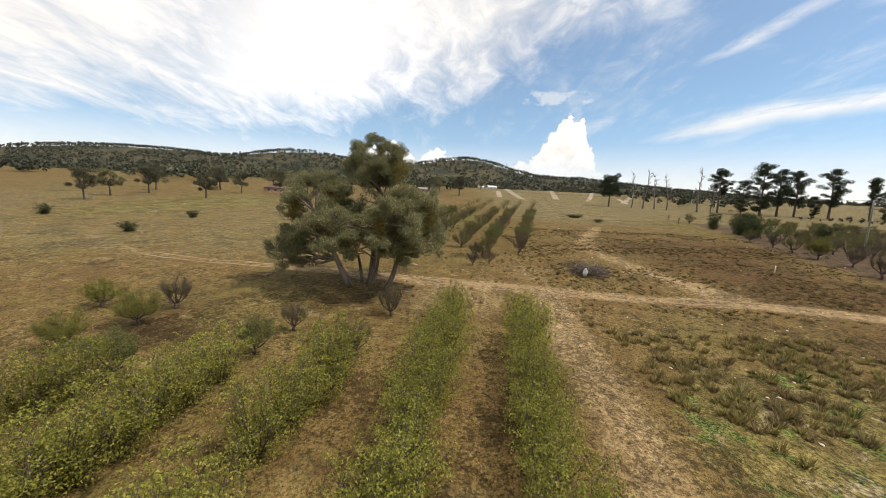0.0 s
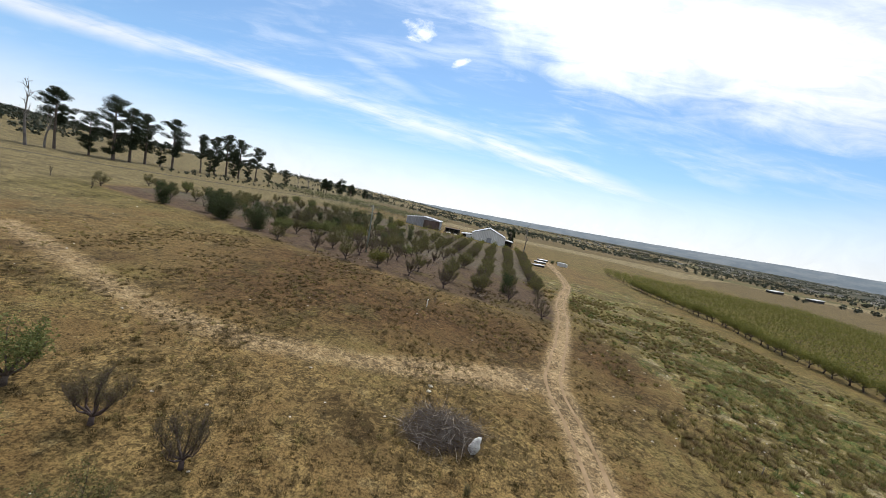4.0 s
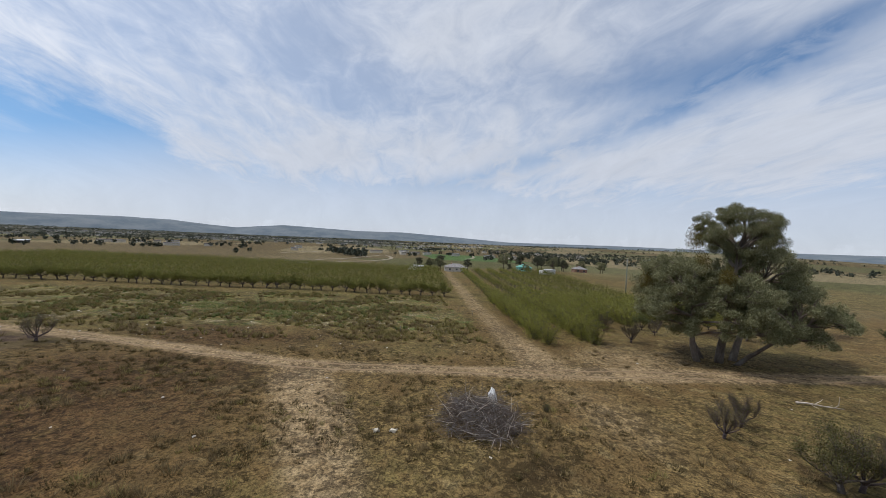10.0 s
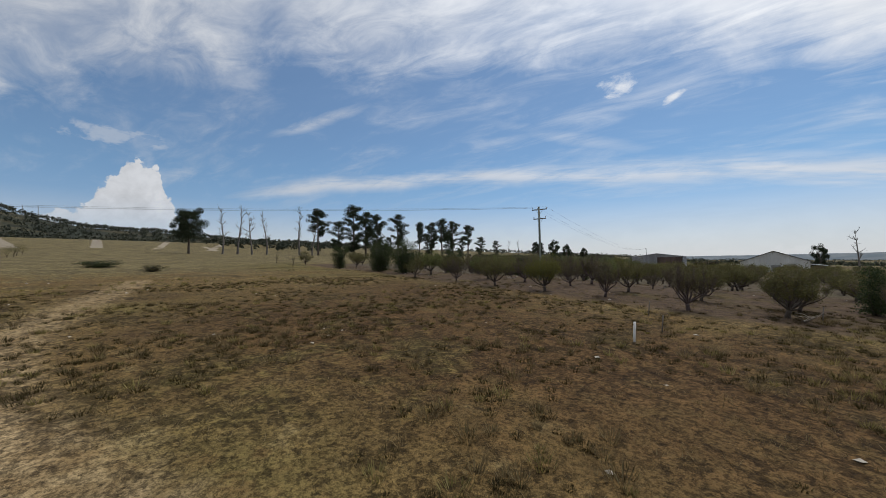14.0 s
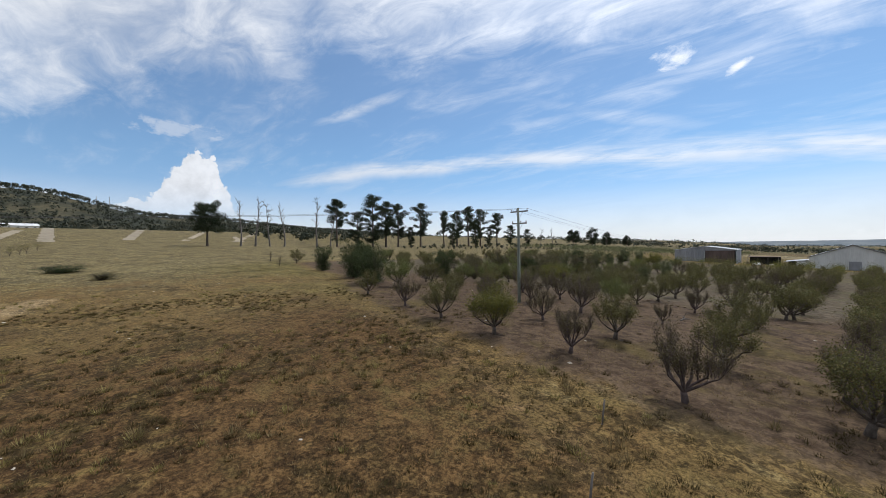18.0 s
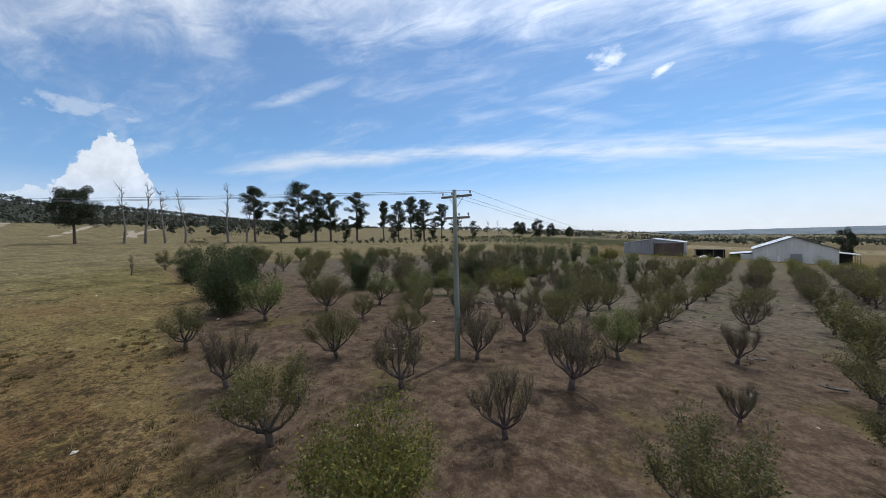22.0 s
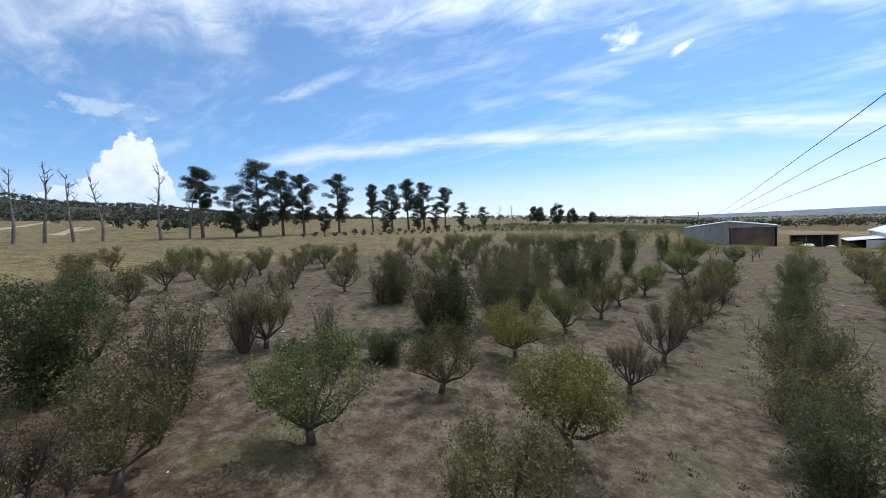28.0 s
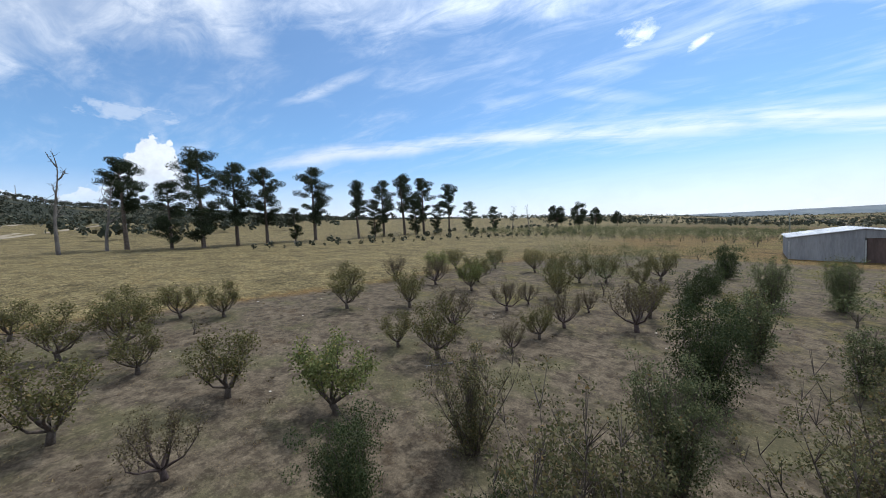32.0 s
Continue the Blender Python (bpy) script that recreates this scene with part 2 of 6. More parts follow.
def land(x, y):
    """Height of the ground: a slope that rises to the west, low swells in the orchard, a valley to the east, hills all round."""
    x, y = np.asarray(x, float), np.asarray(y, float)
    z = -1.294 - 0.0551 * np.clip(x, -330, 66) + 0.0018 * np.clip(y, -90, 160) - 0.0243 * np.clip(x - 66, 0, 420)
    z = z + -0.22 * mound(x, y, 8, -48, 24, 18) - 0.40 * mound(x, y, 26, -38, 22, 26) - 0.42 * mound(x, y, -14, 55, 34, 26) - 0.48 * mound(x, y, -46, 50, 24, 24) - 0.80 * mound(x, y, 0, 75, 26, 30) + 0.97 * mound(x, y, 10, 10, 28, 26) + 0.65 * mound(x, y, -18, 18, 24, 20) + 0.07 * mound(x, y, 32, -68, 24, 22)
    z = z + 0.03 * np.clip(-180 - x, 0, 150) + 0.02 * np.clip(-330 - x, 0, 1170) + 1.5 * mound(x, y, 182, -118, 60, 40)
    z = z - 0.008 * np.clip(x - 486, 0, 700) - 0.008 * np.clip(y - 190, 0, 900) * smooth(-200, 0, x)
    z = z + 120 * mound(x, y, -1500, 0, 430, 230)
    z = z + 67 * mound(x, y, -1500, -330, 430, 230)
    z = z + 117 * mound(x, y, -1500, -680, 430, 260)
    z = z + 86 * mound(x, y, -1500, -1150, 430, 330)
    z = z + 109 * mound(x, y, -1500, -1650, 430, 400)
    z = z + 63 * mound(x, y, -1500, 420, 430, 260)
    z = z + 39 * mound(x, y, -1500, 850, 430, 300)
    z = z + 7 * mound(x, y, -1500, 1300, 430, 380)
    z = z + 26 * mound(x, y, 1500, -1500, 700, 600) + 10 * mound(x, y, 1900, -700, 500, 600) + 8 * mound(x, y, 300, 1900, 900, 300)
    return z + 0.05 * np.sin(x * 0.21 + 0.6) * np.sin(y * 0.17) + 0.04 * np.sin(x * 0.9) * np.sin(y * 0.8 + 1)


def gz(x, y):
    return float(land(x, y))


# ---- lines of the tracks ----
MAIN_TRACK = [(66, 135), (62, 112), (57, 78), (50.5, 48), (42.8, 27.4), (37.5, 13), (34.2, 0.6), (30.2, -11.5), (27, -20), (25, -26), (24.6, -34), (23.8, -42), (22.8, -51), (21.8, -60), (20.4, -70), (19.8, -80), (19, -88), (16.6, -96), (11.7, -107), (2.6, -117.6), (-9.4, -124)]
SIDE_TRACK = [(24.6, -25.6), (16, -28.2), (7.5, -30.5), (-1, -31.8), (-9, -31), (-17, -28), (-27, -23), (-40, -17)]
EDGE_PATH = [(14, -7.5), (7, -4), (2, -2.1), (-6.2, 1.3), (-15, 4)]
LANE = [(24, -46.4), (32, -46.9), (43, -47.4), (70, -49.8), (128, -55.2), (176, -60)]


def near_line(x, y, line):
    """Distance of points from a broken line."""
    best = np.full(np.shape(x), 1e9)
    for (ax, ay), (bx, by) in zip(line[:-1], line[1:]):
        dx, dy = bx - ax, by - ay
        t = np.clip(((x - ax) * dx + (y - ay) * dy) / (dx * dx + dy * dy), 0, 1)
        best = np.minimum(best, np.hypot(x - ax - t * dx, y - ay - t * dy))
    return best


# ---- materials ----
def material(name):
    mat = bpy.data.materials.new(name)
    mat.use_nodes = True
    return mat, Net(mat.node_tree)


def finish(k, colour, rough=0.8, bump=None, height=0.02, metal=0.0, spec=0.3):
    normal = None
    if bump is not None:
        normal = k.n("Bump", ins={"Strength": 0.6, "Distance": height, "Height": bump}).outputs[0]
    p = k.n("BsdfPrincipled", ins={"Base Color": colour, "Roughness": rough, "Metallic": metal, "Specular IOR Level": spec, "Normal": normal})
    k.n("OutputMaterial", p)
    return p


def surface(name, c1, c2, scale=3.0, fine=25.0, rough=0.8, height=0.01, metal=0.0, stretch=(1, 1, 1), spread=0.25, spec=0.3):
    """A worn surface: two tones at a coarse and a fine scale, with relief and a little change from object to object."""
    mat, k = material(name)
    vec = k.n("Mapping", k.n("TexCoord").outputs["Object"], ins={"Scale": stretch}).outputs[0]
    a, b = k.noise(vec, scale, 5.0), k.noise(vec, fine, 4.0, 0.65)
    f = k.step(k.m("ADD", k.m("MULTIPLY", a, 0.65), k.m("MULTIPLY", b, 0.35)), 0.35, 0.65)
    colour = k.mix(f, rgb(*c1), rgb(*c2))
    vary = k.m("ADD", 1.0 - spread / 2, k.m("MULTIPLY", k.n("ObjectInfo").outputs["Random"], spread))
    colour = k.n("VectorMath", colour, ins={3: vary}, operation="SCALE").outputs[0]
    finish(k, colour, k.m("ADD", rough - 0.08, k.m("MULTIPLY", b, 0.16)) if metal == 0 else rough, b, height, metal, spec)
    return mat


def foliage(name, c1, c2, c3, through=0.35, rough=0.6, vary=0.3):
    """Leaves: three tones picked leaf by leaf, and a shade of its own for each plant."""
    mat, k = material(name)
    leaf = k.n("NewGeometry").outputs["Random Per Island"]
    plant = k.n("ObjectInfo").outputs["Random"]
    col = k.mix(k.step(leaf, 0.2, 0.8), rgb(*c1), rgb(*c2))
    col = k.mix(k.m("MULTIPLY", k.step(leaf, 0.86, 1.0), 0.9), col, rgb(*c3))
    patch = k.noise(k.n("TexCoord").outputs["Object"], 1.1, 3.0)
    gain = k.m("ADD", 1.0 - vary * 0.75, k.m("ADD", k.m("MULTIPLY", plant, vary), k.m("MULTIPLY", patch, vary * 0.6)))
    col = k.n("VectorMath", col, ins={3: gain}, operation="SCALE").outputs[0]
    p = k.n("BsdfPrincipled", ins={"Base Color": col, "Roughness": min(rough + 0.15, 0.9), "Specular IOR Level": 0.12})
    t = k.n("BsdfTranslucent", ins={"Color": col})
    k.n("OutputMaterial", k.n("MixShader", through, p, t))
    return mat


def ground_material():
    mat, k = material("dry_ground")
    pos = k.n("NewGeometry").outputs["Position"]
    att = lambda name: k.n("Attribute", attribute_name=name).outputs["Fac"]
    big, mid, small, tiny = k.noise(pos, 0.035, 4.0), k.noise(pos, 0.22, 5.0, 0.6), k.noise(pos, 1.3, 5.0, 0.65), k.noise(pos, 7.0, 5.0, 0.7)
    broken = k.m("ADD", k.m("MULTIPLY", k.m("SUBTRACT", mid, 0.5), 1.0), k.m("MULTIPLY", k.m("SUBTRACT", small, 0.5), 0.9))

    def zone(name, lo=0.3, hi=0.75, amount=0.9):
        return k.step(k.m("ADD", att(name), k.m("MULTIPLY", broken, amount)), lo, hi)

    dry = k.mix(k.step(mid, 0.36, 0.62), rgb(0.103, 0.069, 0.029), rgb(0.162, 0.117, 0.050))
    dry = k.mix(k.step(k.m("ADD", big, k.m("MULTIPLY", k.m("SUBTRACT", small, 0.5), 0.5)), 0.45, 0.62), dry, rgb(0.119, 0.095, 0.037))
    dark = k.step(k.m("ADD", k.noise(pos, 0.11, 5.0, 0.6, 0.5), k.m("MULTIPLY", k.m("SUBTRACT", tiny, 0.5), 0.3)), 0.55, 0.7)
    dry = k.mix(k.m("MULTIPLY", dark, 0.9), dry, rgb(0.067, 0.045, 0.020))
    dry = k.mix(k.m("MULTIPLY", k.step(k.noise(pos, 0.5, 5.0, 0.65), 0.56, 0.7), 0.6), dry, rgb(0.205, 0.165, 0.084))
    brown = k.mix(k.step(small, 0.36, 0.64), rgb(0.053, 0.031, 0.014), rgb(0.098, 0.060, 0.026))
    brown = k.mix(k.m("MULTIPLY", k.step(mid, 0.5, 0.66), 0.8), brown, rgb(0.105, 0.076, 0.031))
    dry = k.mix(zone("brown", 0.2, 1.0, 1.6), dry, brown)
    litter = k.mix(k.step(small, 0.36, 0.64), rgb(0.045, 0.030, 0.021), rgb(0.095, 0.068, 0.047))
    litter = k.mix(k.m("MULTIPLY", k.step(mid, 0.52, 0.68), 0.7), litter, rgb(0.109, 0.086, 0.034))
    col = k.mix(zone("litter"), dry, litter)
    ash = k.mix(k.step(small, 0.36, 0.64), rgb(0.056, 0.046, 0.035), rgb(0.115, 0.096, 0.072))
    ash = k.mix(k.m("MULTIPLY", k.step(mid, 0.5, 0.66), 0.7), ash, rgb(0.106, 0.101, 0.057))
    col = k.mix(zone("ash", 0.25, 0.8, 0.8), col, ash)
    straw = k.mix(k.step(small, 0.4, 0.62), rgb(0.114, 0.094, 0.047), rgb(0.168, 0.142, 0.076))
    col = k.mix(zone("straw"), col, straw)
    weeds = k.mix(k.step(small, 0.4, 0.6), rgb(0.098, 0.080, 0.030), rgb(0.158, 0.130, 0.050))
    weeds = k.mix(k.step(k.noise(pos, 0.55, 5.0, 0.7), 0.52, 0.6), weeds, k.mix(k.step(tiny, 0.4, 0.6), rgb(0.042, 0.062, 0.018), rgb(0.100, 0.125, 0.036)))
    weeds = k.mix(k.m("MULTIPLY", k.step(k.noise(pos, 0.42, 6.0, 0.72, 0.6), 0.55, 0.62), 0.75), weeds, rgb(0.27, 0.235, 0.155))
    weeds = k.mix(k.m("MULTIPLY", k.step(k.noise(pos, 0.13, 5.0, 0.6, 0.5), 0.52, 0.64), 0.6), weeds, k.mix(k.step(small, 0.4, 0.6), rgb(0.062, 0.044, 0.020), rgb(0.105, 0.075, 0.034)))
    col = k.mix(zone("weeds", 0.35, 0.6, 1.3), col, weeds)
    olive = k.mix(k.step(small, 0.38, 0.62), rgb(0.082, 0.072, 0.024), rgb(0.138, 0.115, 0.042))
    col = k.mix(zone("olive", 0.3, 0.8, 1.0), col, olive)
    earth = k.mix(k.step(small, 0.35, 0.65), rgb(0.185, 0.133, 0.074), rgb(0.270, 0.206, 0.122))
    col = k.mix(zone("dirt", 0.22, 0.85, 0.42), col, earth)
    plot = k.n("SeparateColor", k.n("TexVoronoi", ins={"Vector": k.n("Mapping", pos, ins={"Rotation": (0, 0, 0.4), "Scale": (0.6, 1.4, 0.0)}).outputs[0], "Scale": 0.0052}).outputs["Color"]).outputs
    field = k.mix(k.step(plot[0], 0.3, 0.7), rgb(0.105, 0.078, 0.036), rgb(0.215, 0.180, 0.105))
    field = k.mix(k.m("MULTIPLY", k.step(plot[1], 0.55, 0.8), 0.8), field, rgb(0.080, 0.092, 0.036))
    field = k.mix(k.m("MULTIPLY", k.step(mid, 0.4, 0.62), 0.35), field, rgb(0.075, 0.062, 0.032))
    col = k.mix(k.m("MULTIPLY", zone("fields", 0.3, 0.75, 0.3), 0.85), col, field)
    crop = k.mix(k.step(mid, 0.4, 0.6), rgb(0.055, 0.10, 0.032), rgb(0.085, 0.135, 0.045))
    col = k.mix(zone("crop", 0.45, 0.55, 0.1), col, crop)
    woods = k.mix(k.step(k.noise(pos, 0.008, 6.0, 0.75), 0.42, 0.58), rgb(0.030, 0.036, 0.028), rgb(0.078, 0.072, 0.046))
    col = k.mix(zone("woods", 0.3, 0.7, 0.5), col, woods)
    speck = k.step(k.m("ADD", k.m("MULTIPLY", tiny, 0.7), k.m("MULTIPLY", k.noise(pos, 22.0, 3.0), 0.3)), 0.40, 0.60, 0.46, 1.42)
    tufts = k.step(k.m("ADD", k.noise(pos, 2.4, 6.0, 0.75, 0.4), k.m("MULTIPLY", k.m("SUBTRACT", mid, 0.5), 0.5)), 0.49, 0.57, 1.14, 0.50)
    drift = k.step(k.noise(pos, 0.75, 6.0, 0.72, 0.6), 0.34, 0.66, 0.76, 1.14)
    bare = k.m("MULTIPLY", zone("litter"), 0.5)              # the orchard floor is more even
    speck = k.m("MULTIPLY", k.m("MULTIPLY", speck, drift), tufts)
    speck = k.m("ADD", k.m("MULTIPLY", speck, k.m("SUBTRACT", 1.0, bare)), bare)
    col = k.n("VectorMath", col, ins={3: speck}, operation="SCALE").outputs[0]
    col = k.mix(1.0, col, rgb(1.10, 1.06, 0.97), "MULTIPLY")
    relief = k.m("ADD", k.m("MULTIPLY", small, 0.5), k.m("ADD", tiny, k.m("MULTIPLY", k.noise(pos, 30.0, 3.0), 0.4)))
    finish(k, col, 0.95, relief, k.m("SUBTRACT", 0.12, k.m("MULTIPLY", bare, 0.14)), 0.0, 0.1)
    return mat


M_GROUND = ground_material()
M_RUT = surface("rut_earth", (0.165, 0.108, 0.055), (0.235, 0.165, 0.092), 0.5, 6.0, 0.95, 0.03)
# wooded ranges: the blue-grey is distance haze put into the base colour
M_RANGE = surface("hazed_ranges", (0.085, 0.110, 0.130), (0.150, 0.170, 0.180), 0.006, 0.04, 0.95, 0.5)
M_PALEEARTH = surface("pale_earth", (0.20, 0.165, 0.115), (0.30, 0.255, 0.185), 0.3, 4.0, 0.95, 0.03)
M_BARK = surface("fruitwood_bark", (0.055, 0.042, 0.034), (0.13, 0.105, 0.085), 6.0, 40.0, 0.9, 0.01)
M_TWIG = surface("bare_twigs", (0.058, 0.043, 0.039), (0.130, 0.096, 0.088), 6.0, 40.0, 0.9, 0.005)
M_GUMBARK = surface("gum_bark", (0.085, 0.064, 0.048), (0.235, 0.185, 0.140), 1.2, 9.0, 0.85, 0.02, stretch=(1, 1, 0.3))
M_DEAD = surface("weathered_wood", (0.085, 0.075, 0.068), (0.20, 0.18, 0.16), 2.0, 14.0, 0.9, 0.01, stretch=(1, 1, 0.4))
M_PALEWOOD = surface("bleached_wood", (0.30, 0.25, 0.20), (0.50, 0.43, 0.35), 3.0, 18.0, 0.9, 0.01)
M_BRUSH = surface("grey_brushwood", (0.060, 0.045, 0.036), (0.145, 0.112, 0.092), 3.0, 18.0, 0.95, 0.01)
M_POLE = surface("power_pole_wood", (0.13, 0.145, 0.12), (0.23, 0.245, 0.205), 2.0, 16.0, 0.85, 0.01, stretch=(1, 1, 0.12))
M_IRON = surface("galvanised_steel", (0.32, 0.33, 0.33), (0.46, 0.47, 0.47), 3.0, 20.0, 0.5, 0.003, 0.6)
M_CERAMIC = surface("porcelain", (0.25, 0.20, 0.17), (0.34, 0.28, 0.24), 4.0, 20.0, 0.25, 0.002)
M_WIRE = surface("cable", (0.06, 0.06, 0.065), (0.10, 0.10, 0.105), 3.0, 20.0, 0.6, 0.001)
M_WHITEPAINT = surface("white_paint", (0.62, 0.60, 0.56), (0.80, 0.79, 0.76), 2.0, 12.0, 0.7, 0.004)
M_SHEDWALL = surface("pale_grey_sheet", (0.44, 0.44, 0.43), (0.56, 0.56, 0.545), 0.4, 3.0, 0.6, 0.006, 0.0, (1, 1, 0.2))
M_ZINC = surface("zinc_roof_sheet", (0.50, 0.51, 0.52), (0.70, 0.71, 0.72), 0.35, 3.0, 0.45, 0.01, 0.25, (1, 0.2, 1))
M_GREYSHEET = surface("old_grey_sheet", (0.20, 0.205, 0.22), (0.31, 0.315, 0.33), 0.4, 4.0, 0.65, 0.01, 0.15, (1, 1, 0.2))
M_RUST = surface("rusty_sheet", (0.065, 0.047, 0.042), (0.12, 0.085, 0.075), 0.5, 5.0, 0.85, 0.01, 0.0, (1, 1, 0.25))
M_DARK = surface("dark_opening", (0.02, 0.02, 0.022), (0.045, 0.043, 0.042), 0.6, 4.0, 0.9, 0.004)
M_TRIM = surface("dark_trim", (0.06, 0.06, 0.065), (0.10, 0.10, 0.105), 2.0, 9.0, 0.6, 0.003)
M_BRICK = surface("brick_wall", (0.26, 0.14, 0.095), (0.36, 0.21, 0.15), 1.0, 8.0, 0.9, 0.01)
M_CREAM = surface("cream_wall", (0.46, 0.42, 0.34), (0.60, 0.55, 0.46), 0.8, 6.0, 0.85, 0.006)
M_TEAL = surface("teal_sheet", (0.10, 0.30, 0.25), (0.17, 0.40, 0.33), 0.6, 5.0, 0.6, 0.006)
M_TILE = surface("grey_roof_tile", (0.15, 0.14, 0.13), (0.25, 0.235, 0.22), 1.0, 7.0, 0.85, 0.02)
M_GLASS = surface("window_glass", (0.03, 0.035, 0.04), (0.06, 0.065, 0.07), 1.0, 6.0, 0.12, 0.001, spec=0.6)
M_POLY = surface("white_poly_sack", (0.44, 0.44, 0.42), (0.68, 0.68, 0.66), 2.0, 9.0, 0.55, 0.03)
M_CARD = surface("pale_card", (0.40, 0.36, 0.28), (0.55, 0.50, 0.40), 3.0, 14.0, 0.85, 0.005)
M_STONE = surface("pale_stone", (0.36, 0.32, 0.26), (0.55, 0.50, 0.42), 2.0, 10.0, 0.9, 0.02)
M_ASPHALT = surface("asphalt", (0.05, 0.05, 0.052), (0.075, 0.075, 0.077), 0.6, 9.0, 0.85, 0.004)
M_GRASS = foliage("dry_grass", (0.13, 0.093, 0.045), (0.23, 0.175, 0.088), (0.12, 0.105, 0.045), 0.3, 0.8)
M_TUSSOCK = foliage("yellow_green_grass", (0.135, 0.115, 0.038), (0.235, 0.195, 0.075), (0.30, 0.25, 0.12), 0.3, 0.8)
M_WEED = foliage("green_weeds", (0.070, 0.100, 0.028), (0.145, 0.160, 0.050), (0.22, 0.20, 0.11), 0.3, 0.7)
M_BROWNTUFT = foliage("withered_tufts", (0.050, 0.038, 0.017), (0.095, 0.074, 0.030), (0.075, 0.078, 0.028), 0.2, 0.85)
LEAF = {
    "olive": foliage("leaves_olive", (0.085, 0.086, 0.032), (0.144, 0.130, 0.052), (0.171, 0.113, 0.045)),
    "bare": foliage("leaves_withered", (0.086, 0.074, 0.041), (0.135, 0.108, 0.061), (0.104, 0.108, 0.041)),
    "green": foliage("leaves_green", (0.090, 0.108, 0.036), (0.158, 0.166, 0.060), (0.21, 0.18, 0.06)),
    "yellow": foliage("leaves_yellow_green", (0.105, 0.115, 0.028), (0.175, 0.160, 0.045), (0.27, 0.21, 0.045)),
    "dense": foliage("leaves_dark", (0.030, 0.044, 0.019), (0.062, 0.076, 0.031), (0.10, 0.105, 0.04)),
    "tall": foliage("leaves_shrub", (0.073, 0.077, 0.035), (0.141, 0.125, 0.059), (0.194, 0.129, 0.056)),
    "leafy": foliage("leaves_broad_shrub", (0.066, 0.083, 0.039), (0.136, 0.143, 0.068), (0.176, 0.165, 0.077)),
    "row": foliage("leaves_row", (0.095, 0.105, 0.024), (0.185, 0.180, 0.044), (0.27, 0.22, 0.06)),
    "hedge": foliage("leaves_hedge", (0.150, 0.160, 0.032), (0.290, 0.278, 0.064), (0.34, 0.29, 0.09), 0.42),
    "gum": foliage("leaves_gum", (0.116, 0.118, 0.056), (0.238, 0.232, 0.122), (0.36, 0.34, 0.22), 0.38, 0.6),
    "mistletoe": foliage("leaves_mistletoe", (0.105, 0.080, 0.022), (0.165, 0.125, 0.034), (0.11, 0.12, 0.035)),
    "pine": foliage("needles_pine", (0.022, 0.033, 0.018), (0.046, 0.058, 0.030), (0.06, 0.066, 0.03), 0.12),
    "wood": foliage("leaves_far", (0.040, 0.048, 0.035), (0.082, 0.086, 0.060), (0.115, 0.108, 0.070), 0.15),
    "bush": foliage("leaves_grey_gum", (0.060, 0.066, 0.042), (0.120, 0.120, 0.076), (0.16, 0.15, 0.10), 0.25),
}


